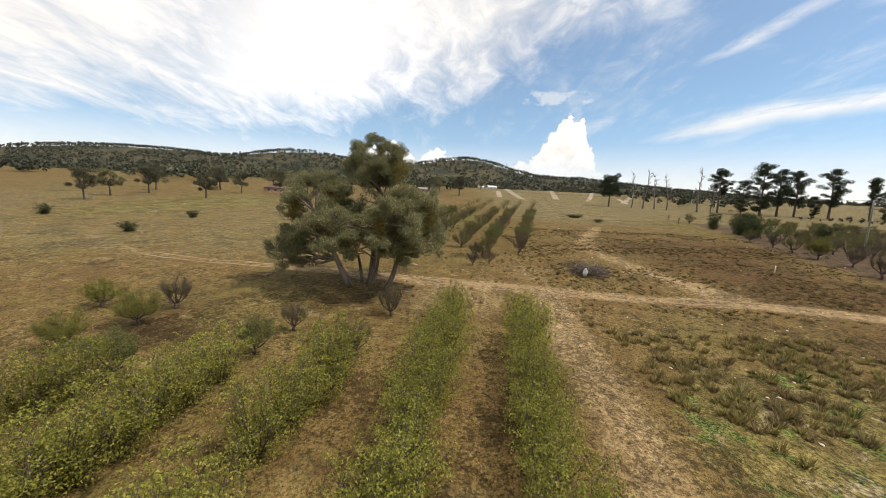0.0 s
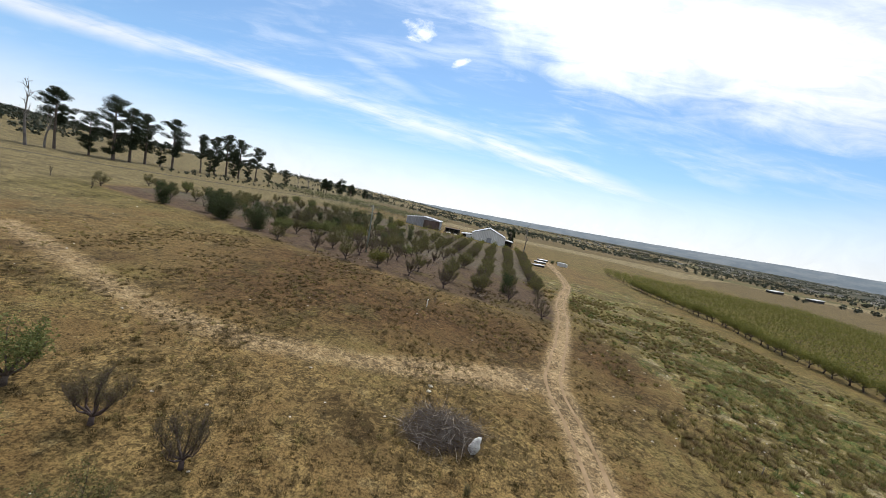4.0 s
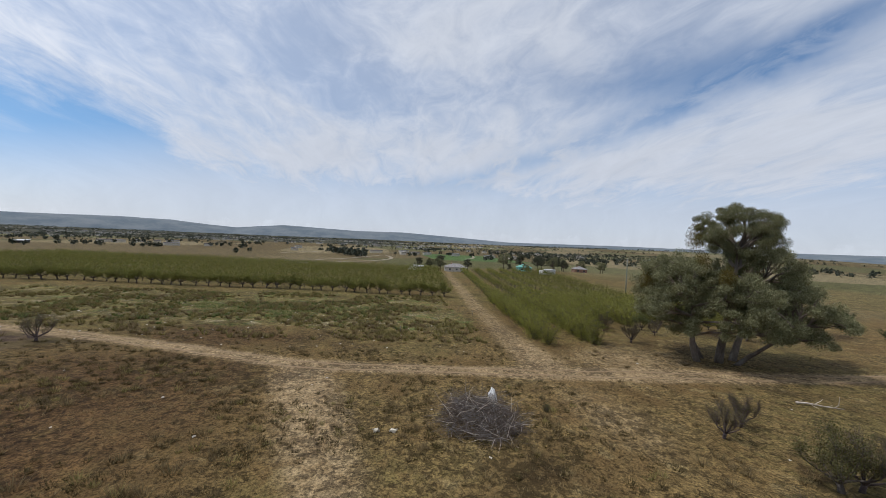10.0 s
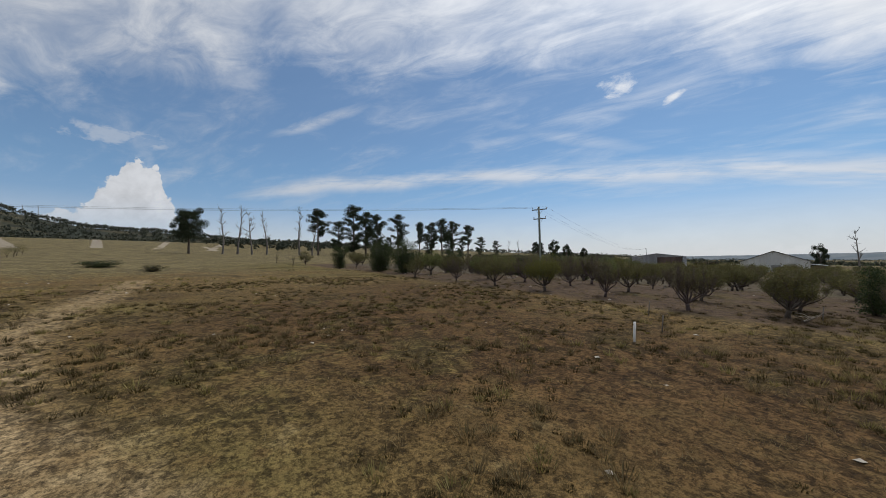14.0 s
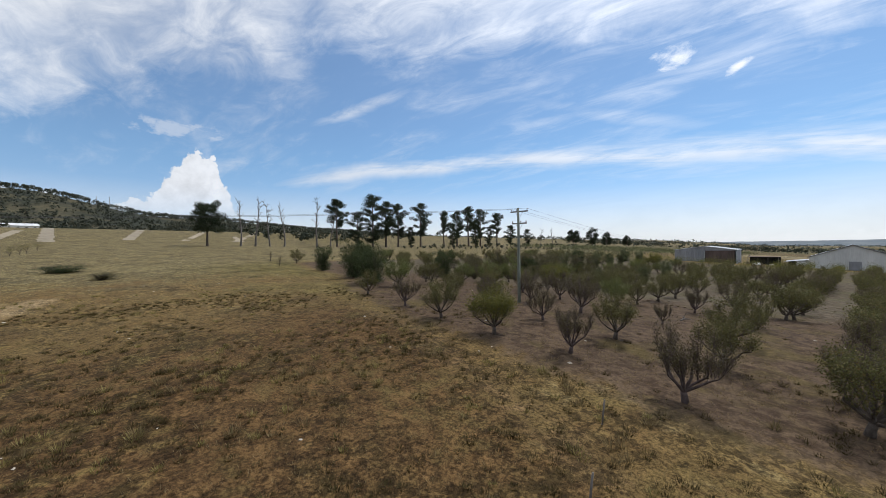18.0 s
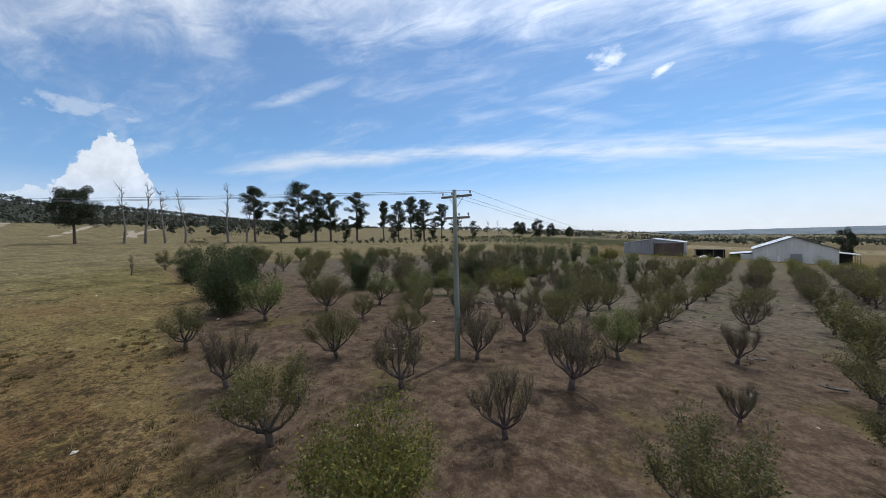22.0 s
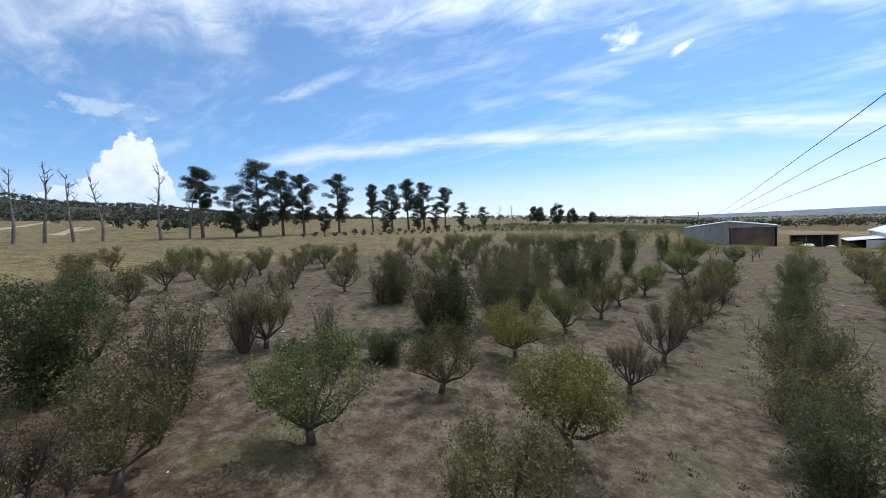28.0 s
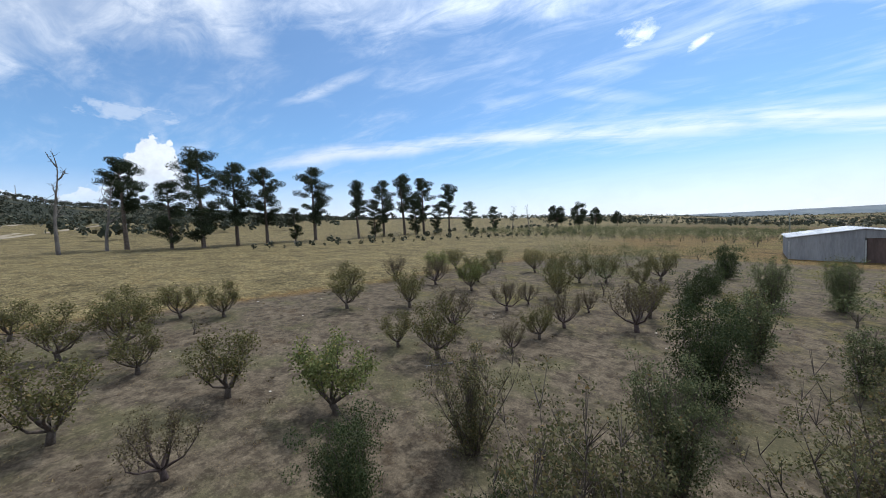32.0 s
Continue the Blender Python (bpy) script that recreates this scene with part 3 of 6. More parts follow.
# ---- building blocks ----
class Shape:
    """Vertices and faces gathered for one mesh."""

    def __init__(self):
        self.v, self.f, self.n = [], [], 0

    def add(self, verts, faces):
        verts = np.asarray(verts, float)
        self.v.append(verts)
        self.f.extend([tuple(i + self.n for i in f) for f in faces])
        self.n += len(verts)
        return self

    def box(self, cx, cy, cz, sx, sy, sz, turn=0.0):
        c, s = math.cos(turn), math.sin(turn)
        pts = []
        for dz in (-0.5, 0.5):
            for dx, dy in ((-0.5, -0.5), (0.5, -0.5), (0.5, 0.5), (-0.5, 0.5)):
                px, py = dx * sx, dy * sy
                pts.append((cx + px * c - py * s, cy + px * s + py * c, cz + dz * sz))
        return self.add(pts, [(3, 2, 1, 0), (4, 5, 6, 7), (0, 1, 5, 4), (1, 2, 6, 5), (2, 3, 7, 6), (3, 0, 4, 7)])

    def tube(self, path, radii, sides=5, caps=True):
        path = np.asarray(path, float)
        rings = []
        for i, p in enumerate(path):
            d = path[min(i + 1, len(path) - 1)] - path[max(i - 1, 0)]
            d = d / (np.linalg.norm(d) + 1e-9)
            u = np.cross(d, (0.31, 0.95, 0.1) if abs(d[2]) > 0.8 else (0, 0, 1))
            u = u / (np.linalg.norm(u) + 1e-9)
            w = np.cross(d, u)
            a = np.arange(sides) * 2 * math.pi / sides
            rings.append(p + radii[i] * (np.cos(a)[:, None] * u + np.sin(a)[:, None] * w))
        faces = []
        for i in range(len(path) - 1):
            for j in range(sides):
                faces.append((i * sides + j, i * sides + (j + 1) % sides, (i + 1) * sides + (j + 1) % sides, (i + 1) * sides + j))
        if caps:
            faces.append(tuple(range(sides - 1, -1, -1)))
            faces.append(tuple(range((len(path) - 1) * sides, len(path) * sides)))
        return self.add(np.concatenate(rings), faces)

    def leaves(self, pts, length, width, r, droop=0.0):
        """A leaf (a small pointed blade) at every point."""
        n = len(pts)
        if n == 0:
            return self
        pts = np.asarray(pts, float)
        d = r.normal(size=(n, 3)) + (0, 0, -droop)
        d /= np.linalg.norm(d, axis=1)[:, None]
        u = np.cross(d, r.normal(size=(n, 3)))
        u /= np.linalg.norm(u, axis=1)[:, None] + 1e-9
        ln = (length * r.uniform(0.6, 1.35, n))[:, None]
        wd = (width * r.uniform(0.6, 1.35, n))[:, None]
        tri = np.stack([pts - d * ln * 0.5 - u * wd * 0.5, pts - d * ln * 0.5 + u * wd * 0.5, pts + d * ln * 0.5], 1).reshape(-1, 3)
        base = np.arange(n) * 3
        return self.add(tri, np.stack([base, base + 1, base + 2], 1).tolist())

    def mesh(self, name, mat, smooth_faces=False):
        me = bpy.data.meshes.new(name)
        me.from_pydata(np.concatenate(self.v).tolist() if self.v else [], [], self.f)
        me.materials.append(mat)
        if smooth_faces:
            me.polygons.foreach_set("use_smooth", [True] * len(me.polygons))
        me.update()
        return me


def part(name, shape, mat, parent, label="", smooth_faces=False):
    ob = new(name, shape if isinstance(shape, bpy.types.Mesh) else shape.mesh(name, mat, smooth_faces))
    ob.parent = parent
    return tagged(ob, label)


def thing(name, x, y, label, category, group="", turn=0.0, z=None, scale=1.0):
    """An empty at the foot of a thing, on the ground."""
    ob = new(name)
    ob.empty_display_size = 0.3
    ob.location = (x, y, gz(x, y) if z is None else z)
    ob.rotation_euler = (0, 0, turn)
    ob.scale = (scale, scale, scale)
    return tagged(ob, label, category, group)


def lone(name, shape, mat, label, category, kind="", group="", smooth_faces=False):
    return tagged(new(name, shape.mesh(name, mat, smooth_faces)), label, category, group, kind)


# ---- ground: one sheet, fine near the flight, reaching the horizon ----
def spread_axis(lo, hi, step, far):
    mid = np.arange(lo, hi + step, step)
    out = []
    v, s = 0.0, step
    while v < far:
        s *= 1.17
        v += s
        out.append(v)
    out = np.array(out)
    return np.concatenate([lo - out[::-1], mid, mid[-1] + out])


def bound(x, y):
    """1 inside the first orchard."""
    left = np.interp(y, (20, 45, 90, 120, 150), (-70, -72, -58, -54, -40))
    front = np.interp(x, (-72, -40, -26, -11, 7, 32), (27, 19, 10, 4, 0, -4))
    right = 34 + 0.13 * y
    return smooth(-4, 3, x - left) * smooth(-4, 3, y - front) * smooth(-3, 3, right - x) * smooth(-4, 4, 148 - y)


def make_ground():
    xs, ys = spread_axis(-80, 95, 1.0, 4500), spread_axis(-105, 130, 1.0, 4500)
    X, Y = np.meshgrid(xs, ys)
    nx, ny = len(xs), len(ys)
    Z = land(X, Y)
    i = np.arange(nx * ny).reshape(ny, nx)
    faces = np.stack([i[:-1, :-1], i[:-1, 1:], i[1:, 1:], i[1:, :-1]], -1).reshape(-1, 4)
    me = bpy.data.meshes.new("ground")
    me.from_pydata(np.stack([X, Y, Z], -1).reshape(-1, 3).tolist(), [], faces.tolist())
    x, y = X.ravel(), Y.ravel()
    tracks = near_line(x, y, MAIN_TRACK)
    side = near_line(x, y, SIDE_TRACK)
    inside = bound(x, y)
    zones = {
        "litter": 0.85 * inside,
        # brown: dark earth; the swell at (-2, -18) also paints in a cloud's shadow
        "brown": 0.9 * mound(x, y, -7, 0, 15, 10) * (1 - inside) + 0.75 * mound(x, y, 22, -13, 15, 11) + 1.0 * mound(x, y, -2, -18, 20, 12) + 0.7 * mound(x, y, 36, -18, 5, 13) + 0.5 * mound(x, y, 45, -52, 12, 8),
        "ash": 0.8 * inside * smooth(18, 50, y),
        "straw": 0.55 * smooth(-62, -80, y) * smooth(40, 10, x) * smooth(-120, -60, x) + 0.75 * smooth(-20, -70, x) * (1 - inside) * smooth(-60, -20, y) + 0.3 * smooth(150, 200, x) * smooth(800, 400, x) + 0.55 * smooth(-100, -140, y) * smooth(20, 60, x),
        "weeds": 0.72 * smooth(35, 46, x) * smooth(86, 74, x) * smooth(-47, -41, y) * smooth(90, 40, y) + 0.5 * mound(x, y, 58, -14, 10, 22) + 0.5 * mound(x, y, 46, -38, 7, 6) + 1.15 * mound(x, y, -60, -138, 50, 18) + 0.6 * mound(x, y, -95, -150, 30, 12),
        "olive": 0.15 * mound(x, y, 5, -29, 9, 7) + 0.55 * mound(x, y, -60, -72, 55, 32) + 0.25 * mound(x, y, -12, -4, 22, 14) * (1 - inside) + 0.75 * mound(x, y, -60, 25, 26, 30) * (1 - inside) + 0.3 * mound(x, y, 0, -22, 14, 9) + 0.5 * smooth(66, 75, x) * smooth(600, 300, x) + 0.5 * mound(x, y, -50, -55, 60, 14) + 0.4 * inside * smooth(70, 100, y),
        "dirt": np.maximum(smooth(2.3, 0.5, tracks) * (0.95 - 0.5 * smooth(-70, -84, y)), np.maximum((0.66 + 0.05 * smooth(4, 14, x)) * smooth(3.6, 0.4, side), np.maximum(0.62 * smooth(3.2, 0.8, near_line(x, y, LANE)), 0.34 * smooth(2.6, 0.6, near_line(x, y, EDGE_PATH))))) + 0.6 * mound(x, y, 60, 108, 10, 18) + 0.30 * mound(x, y, 19, -27, 7, 4) + 0.62 * mound(x, y, 27, -56, 9, 10) + 0.5 * mound(x, y, 14, -46, 7, 3.5),
        "fields": smooth(140, 260, x) + smooth(210, 330, y) * smooth(-160, -60, x) + smooth(-190, -280, y) * smooth(-60, 60, x),
        "crop": 0.9 * smooth(350, 380, x) * smooth(650, 610, x) * smooth(-195, -180, y) * smooth(-70, -85, y),
        "woods": np.clip(0.8 * smooth(-500, -800, x) + 0.35 * smooth(500, 1500, np.hypot(x, y)) * smooth(-200, 300, x) + 0.75 * smooth(1500, 2600, np.hypot(x, y)) * smooth(300, -200, x) + 0.5 * smooth(900, 1500, x) * smooth(-300, 200, y), 0, 0.95),
    }
    for name, values in zones.items():
        me.attributes.new(name, "FLOAT", "POINT").data.foreach_set("value", np.clip(values, 0, 1.2).astype(np.float32))
    me.materials.append(M_GROUND)
    me.polygons.foreach_set("use_smooth", [True] * len(me.polygons))
    tagged(new("ground", me), "dry brown pasture and orchard floor rolling to the hills", "ground", kind="structure")


make_ground()


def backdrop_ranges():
    """The ranges that close the far side of the valley, distance haze painted into their blue-grey colour."""
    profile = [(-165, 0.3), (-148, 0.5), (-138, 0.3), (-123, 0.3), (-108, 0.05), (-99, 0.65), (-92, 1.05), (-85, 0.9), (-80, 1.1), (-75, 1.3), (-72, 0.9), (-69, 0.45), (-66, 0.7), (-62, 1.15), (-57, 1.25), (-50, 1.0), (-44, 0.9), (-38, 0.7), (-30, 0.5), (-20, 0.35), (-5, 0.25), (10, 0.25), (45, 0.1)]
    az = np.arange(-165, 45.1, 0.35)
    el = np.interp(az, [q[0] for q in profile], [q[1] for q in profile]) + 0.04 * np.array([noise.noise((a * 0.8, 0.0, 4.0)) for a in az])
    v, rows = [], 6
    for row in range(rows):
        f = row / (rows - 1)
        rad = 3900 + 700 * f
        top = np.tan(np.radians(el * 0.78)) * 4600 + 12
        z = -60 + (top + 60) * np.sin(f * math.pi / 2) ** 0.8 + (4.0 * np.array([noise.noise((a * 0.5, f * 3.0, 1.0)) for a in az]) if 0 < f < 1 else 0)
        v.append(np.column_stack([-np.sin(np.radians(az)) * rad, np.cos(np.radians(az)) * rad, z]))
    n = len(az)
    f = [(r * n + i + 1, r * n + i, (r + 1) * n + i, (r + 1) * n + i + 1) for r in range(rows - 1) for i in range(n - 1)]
    lone("backdrop", Shape().add(np.concatenate(v), f), M_RANGE, "far wooded ranges beyond the valley, with blue-grey haze painted into their colour", "hills", "structure", smooth_faces=True)


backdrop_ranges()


def resample(line, step):
    pts = [np.array(line[0], float)]
    line = [np.array(p, float) for p in line]
    # Catmull-Rom through the corners
    for i in range(len(line) - 1):
        p0, p1, p2, p3 = line[max(i - 1, 0)], line[i], line[i + 1], line[min(i + 2, len(line) - 1)]
        n = max(2, int(np.linalg.norm(p2 - p1) / step))
        for j in range(1, n + 1):
            t = j / n
            pts.append(0.5 * (2 * p1 + (p2 - p0) * t + (2 * p0 - 5 * p1 + 4 * p2 - p3) * t * t + (3 * p1 - p0 - 3 * p2 + p3) * t ** 3))
    return np.array(pts)


def make_ruts(name, line, label, width=0.34, half=0.72, gaps=0.0):
    """Two worn wheel marks, uneven in width, pressed along a line."""
    pts = resample(line, 0.8)
    d = np.gradient(pts, axis=0)
    d /= np.linalg.norm(d, axis=1)[:, None]
    nrm = np.stack([-d[:, 1], d[:, 0]], 1)
    sh = Shape()
    for side in (-1, 1):
        wob = np.array([noise.noise((i * 0.21, side * 3.0, 1.0)) for i in range(len(pts))])
        wid = width * (0.85 + 0.5 * np.array([noise.noise((i * 0.37, side * 5.0, 7.0)) for i in range(len(pts))]))
        mid = pts + nrm * (side * half + 0.22 * wob)[:, None]
        a, b = mid + nrm * wid[:, None] * 0.5, mid - nrm * wid[:, None] * 0.5
        rows = [a, mid, b]
        lift = (0.012, 0.03, 0.012)
        v = np.concatenate([np.column_stack([r, land(r[:, 0], r[:, 1]) + h]) for r, h in zip(rows, lift)])
        n = len(pts)
        f = [(k * n + i, k * n + i + 1, (k + 1) * n + i + 1, (k + 1) * n + i) for k in range(2) for i in range(n - 1) if wid[i] > width * gaps]
        sh.add(v, f)
    return lone(name, sh, M_RUT, label, "track", "structure", smooth_faces=True)


make_ruts("track_main", MAIN_TRACK[1:18], "pale earth farm track with two wheel ruts")


# ---- trees ----
def crooked(start, direction, length, n, r, bend=0.2, lift=0.0):
    pts, d = [np.array(start, float)], np.array(direction, float)
    d /= np.linalg.norm(d)
    for _ in range(n):
        d = d + r.normal(size=3) * bend + (0, 0, lift)
        d /= np.linalg.norm(d)
        pts.append(pts[-1] + d * length / n)
    return np.array(pts)


def fruit_tree(seed, height=2.6, width=2.6, limbs=6, leaves=2400, upright=0.35, leaf=0.075, twigs=6, trunk=0.5, subs=7, fluff=0.12):
    """A vase-shaped fruit tree of unit scale: meshes of the wood and of the leaves."""
    r = np.random.default_rng(seed)
    wood, tips = Shape(), []
    lean = r.normal(size=2) * 0.08
    base = np.array([(0, 0, -0.12), (lean[0] * 0.4, lean[1] * 0.4, trunk * 0.5), (lean[0], lean[1], trunk)])
    wood.tube(base, (0.15, 0.115, 0.11), 7)
    for i in range(limbs):
        a = 2 * math.pi * (i + r.uniform(-0.3, 0.3)) / limbs
        far = width * 0.46 * (r.uniform(0.25, 0.6) if i % 3 == 0 else r.uniform(0.65, 1.0))
        top = height * (0.90 - 0.42 * (far / (width * 0.46)) ** 2) * r.uniform(0.9, 1.08)
        limb = [base[-1]]
        for s, out in ((0.23, 0.37), (0.47, 0.66), (0.73, 0.88), (1.0, 1.0)):
            a += r.normal() * 0.10
            limb.append(np.array((math.cos(a) * out * far, math.sin(a) * out * far, trunk + (top - trunk) * s)) + r.normal(size=3) * 0.05 + base[-1] * (1, 1, 0))
        limb = np.array(limb)
        wood.tube(limb, (0.068, 0.050, 0.033, 0.019, 0.008), 5, False)
        for _ in range(subs):
            t = r.uniform(1.0, 3.95)
            p = limb[int(t)] * (1 - t % 1) + limb[min(int(t) + 1, 4)] * (t % 1)
            a2 = a + r.normal() * 1.2
            d2 = (math.cos(a2), math.sin(a2), 0.35 + upright * 1.6)
            sub = crooked(p, d2, height * r.uniform(0.14, 0.3), 2, r, 0.2, 0.08)
            wood.tube(sub, (0.011, 0.007, 0.003), 4, False)
            tips += [sub[1], sub[2], (sub[1] + sub[2]) / 2]
            for _ in range(twigs):
                q = sub[0] + (sub[2] - sub[0]) * r.uniform(0, 1)
                d3 = np.array((r.normal() * 0.6, r.normal() * 0.6, 0.3 + upright * 2.2))
                d3 /= np.linalg.norm(d3)
                tw = np.array([q, q + d3 * height * r.uniform(0.09, 0.22)])
                wood.tube(tw, (0.0065, 0.002), 3, False)
                tips += [tw[0] * 0.4 + tw[1] * 0.6, tw[1]]
    tips = np.array(tips)
    pts = tips[r.integers(0, len(tips), leaves)] + r.normal(size=(leaves, 3)) * (fluff, fluff, fluff * 0.8)
    pts[:, 2] = np.maximum(pts[:, 2], trunk * 0.9)
    crown = Shape().leaves(pts, leaf, leaf * 0.8, r, 0.3)
    return wood, crown


def shrub(seed, height, width, leaves, leaf, base=0.05, stems=9, spread=0.17, tufted=True):
    """A bush of many upright stems, leafy to the ground, with an uneven outline."""
    r = np.random.default_rng(seed)
    wood = Shape()
    lobes, sizes = [], []
    for i in range(stems):
        a = 2 * math.pi * i / stems + r.normal() * 0.4
        reach = width * r.uniform(0.08, 0.36)
        d = (math.cos(a) * reach, math.sin(a) * reach, height * r.uniform(0.62, 1.0) * (1.1 - 0.5 * reach / width))
        st = crooked((math.cos(a) * 0.12, math.sin(a) * 0.12, -0.1), d, np.linalg.norm(d), 5, r, 0.10, 0.03)
        wood.tube(st, (0.035, 0.03, 0.022, 0.016, 0.010, 0.004), 4, False)
        for k in range(1, 6):
            for _ in range(2):
                o = np.array((r.normal(), r.normal(), r.normal() * 0.6)) * width * 0.09
                lobes.append(st[k] + o)
                sizes.append(1.25 - 0.13 * k)
            if tufted:
                for _ in range(3):
                    tw = np.array([st[k], st[k] + np.array((r.normal() * 0.4, r.normal() * 0.4, 1.0)) * height * r.uniform(0.1, 0.2)])
                    wood.tube(tw, (0.009, 0.003), 3, False)
                lobes.append(tw[1])
                sizes.append(0.6)
    lobes, sizes = np.array(lobes), np.array(sizes)
    k = r.integers(0, len(lobes), leaves)
    off = r.normal(size=(leaves, 3))
    off = off / np.linalg.norm(off, axis=1)[:, None] * (r.uniform(0, 1, leaves) ** 0.4)[:, None] * sizes[k][:, None]
    pts = lobes[k] + off * (width * spread, width * spread, height * spread * 0.75)
    pts[:, 2] = np.maximum(pts[:, 2], base + r.uniform(0, 0.2, leaves))
    return wood, Shape().leaves(pts, leaf, leaf * 0.85, r, 0.2)


MODELS, TOPS = {}, {}
LABELS = {
    "olive": ("thinly leaved olive-green fruit tree on bare orchard floor", "fruit tree"),
    "bare": ("nearly bare brown-twigged fruit tree with withered leaves", "fruit tree"),
    "green": ("leafy fresh green fruit tree in the orchard", "fruit tree"),
    "yellow": ("bushy yellow-green fruit tree in the orchard", "fruit tree"),
    "dense": ("dense dark green evergreen bush leafy to the ground", "bush"),
    "tall": ("tall unpruned shrubby tree with mixed olive leaves", "shrub"),
    "sapling": ("thin upright sapling with few leaves", "sapling"),
    "brown": ("brown twiggy shrub with few withered leaves", "shrub"),
    "leafy": ("broad leafy green shrub grown from the ground", "shrub"),
    "hedge": ("bushy yellow-green orchard bush leafy to the ground", "bush"),
    "row": ("bushy yellow-green orchard tree in a close row", "fruit tree"),
}


def model(kind, variant, near=True):
    """Meshes of one model tree, made once."""
    key = (kind, variant, near)
    if key not in MODELS:
        s = 100 + variant * 17 + sum(ord(c) for c in kind)
        bark = M_BARK
        k = 1.0 if near else 0.42                 # the trees beside the flight have the finest leaves
        big = 1.0 if near else 1.5
        tw = 1.0 if near else 0.34
        if kind == "olive":
            w, c = fruit_tree(s, 2.6, 3.0, 8, int(6400 * k), 0.55, 0.064 * big, int(6 * tw), 0.4, 7, 0.13)
        elif kind == "bare":
            w, c = fruit_tree(s, 2.6, 3.0, 8, int(5200 * k), 0.9, 0.052 * big, int(13 * tw), 0.4, 8)
            bark = M_TWIG
        elif kind == "green":
            w, c = fruit_tree(s, 2.6, 3.0, 8, int(8200 * k), 0.5, 0.068 * big, int(5 * tw), 0.4, 7, 0.15)
        elif kind == "yellow":
            w, c = fruit_tree(s, 2.7, 3.3, 9, int(10000 * k), 0.45, 0.072 * big, int(5 * tw), 0.45, 8, 0.2)
        elif kind == "dense":
            w, c = shrub(s, 2.6, 2.5, int(15000 * k), 0.055 * big, 0.05, 14, 0.19, False)
        elif kind == "tall":
            w, c = shrub(s, 2.6, 2.5, int(11000 * k), 0.046 * big, 0.10, 20, 0.115)
        elif kind == "brown":
            w, c = shrub(s, 2.6, 2.2, int(5200 * k), 0.042 * big, 0.15, 24, 0.10)
            bark = M_TWIG
        elif kind == "leafy":
            w, c = shrub(s, 2.6, 2.3, int(15000 * k), 0.050 * big, 0.05, 16, 0.15)
        elif kind == "sapling":
            w, c = fruit_tree(s, 2.6, 0.9, 3, 300, 0.9, 0.06, 4)
        elif kind == "row":
            w, c = fruit_tree(s, 2.6, 3.3, 8, int(5200 * k), 0.5, 0.09 * big, int(4 * tw), 0.6, 8, 0.2)
        else:
            w, c = shrub(s, 2.6, 3.3, int(4600 * k), 0.078 * big, 0.05, 17, 0.13)
        leaf = LEAF[{"sapling": "olive", "brown": "bare"}.get(kind, kind)]
        crown = c.mesh("crown", leaf)
        co = np.empty(len(crown.vertices) * 3, np.float32)
        crown.vertices.foreach_get("co", co)
        TOPS[key] = float(np.percentile(co[2::3], 97)) if kind not in ("hedge", "row") else 2.6
        MODELS[key] = (w.mesh("trunk", bark, True), crown)
    return MODELS[key]


PLANTED = []
FLIGHT = [(65, -57), (48, -65), (27, -62), (8, -58)], [(17, -24), (10, -6), (1, 16), (-19, 57)]


def plant(kind, x, y, h, group="orchard trees", broad=1.0):
    label, cat = LABELS[kind]
    near = min(float(near_line(np.array(x), np.array(y), line)) for line in FLIGHT) < 19 or h > 4
    v = int(rng.integers(0, 3))
    wood, crown = model(kind, v, near)
    name = {"dense": "bush", "tall": "shrub", "brown": "shrub", "leafy": "shrub", "sapling": "sapling", "hedge": "orchard_bush"}.get(kind, "fruit_tree")
    sc = h / TOPS[kind, v, near] * float(rng.uniform(0.97, 1.06))
    t = thing(name, x, y, label, cat, group, float(rng.uniform(0, 6.28)), None, sc)
    wide = {"dense": 0.88, "tall": 1.0, "brown": 0.95, "leafy": 0.9, "hedge": 1.0, "row": 1.0}.get(kind, 1.0)
    t.scale = (sc * wide * broad, sc * wide * broad, sc)
    part("trunk", wood, None, t)
    part("crown", crown, None, t)
    PLANTED.append((x, y))


def plant_trees(kind, spots):
    for x, y, h in spots:
        plant(kind, x, y, h)


def joined_trees(name, spots, kind, label, leaves=60, leaf=0.34, height=2.6, width=2.6, stems=True):
    """Many far trees of a planted block as one mesh of leaves and one of trunks."""
    r = np.random.default_rng(len(spots))
    spots = np.array(spots, float)
    z = land(spots[:, 0], spots[:, 1])
    n = len(spots)
    sc = r.uniform(0.8, 1.2, n)
    u = r.normal(size=(n, leaves, 3))
    u = u / np.linalg.norm(u, axis=2)[:, :, None] * (r.uniform(0, 1, (n, leaves, 1)) ** 0.45)
    pts = u * (width * 0.5, width * 0.5, height * 0.38) * (1.0 + 0.25 * r.normal(size=(n, leaves, 1))) + (0, 0, height * 0.6)
    pts = pts * sc[:, None, None] + np.column_stack([spots, z])[:, None, :]
    root = tagged(new(name), label, "orchard", kind="stuff")
    part("leaves", Shape().leaves(pts.reshape(-1, 3), leaf, leaf * 0.6, r, 0.1), LEAF[kind], root)
    if stems:
        sh = Shape()
        for (x, y), zz, s in zip(spots, z, sc):
            sh.tube([(x, y, zz - 0.1), (x + 0.05, y, zz + 0.5 * s)], (0.10, 0.08), 4, False)
            for a in (0.4, 2.5, 4.6):
                sh.tube([(x + 0.05, y, zz + 0.5 * s), (x + math.cos(a) * 0.7, y + math.sin(a) * 0.7, zz + 1.5 * s)], (0.06, 0.02), 3, False)
        part("trunks", sh, M_BARK, root)
    return root


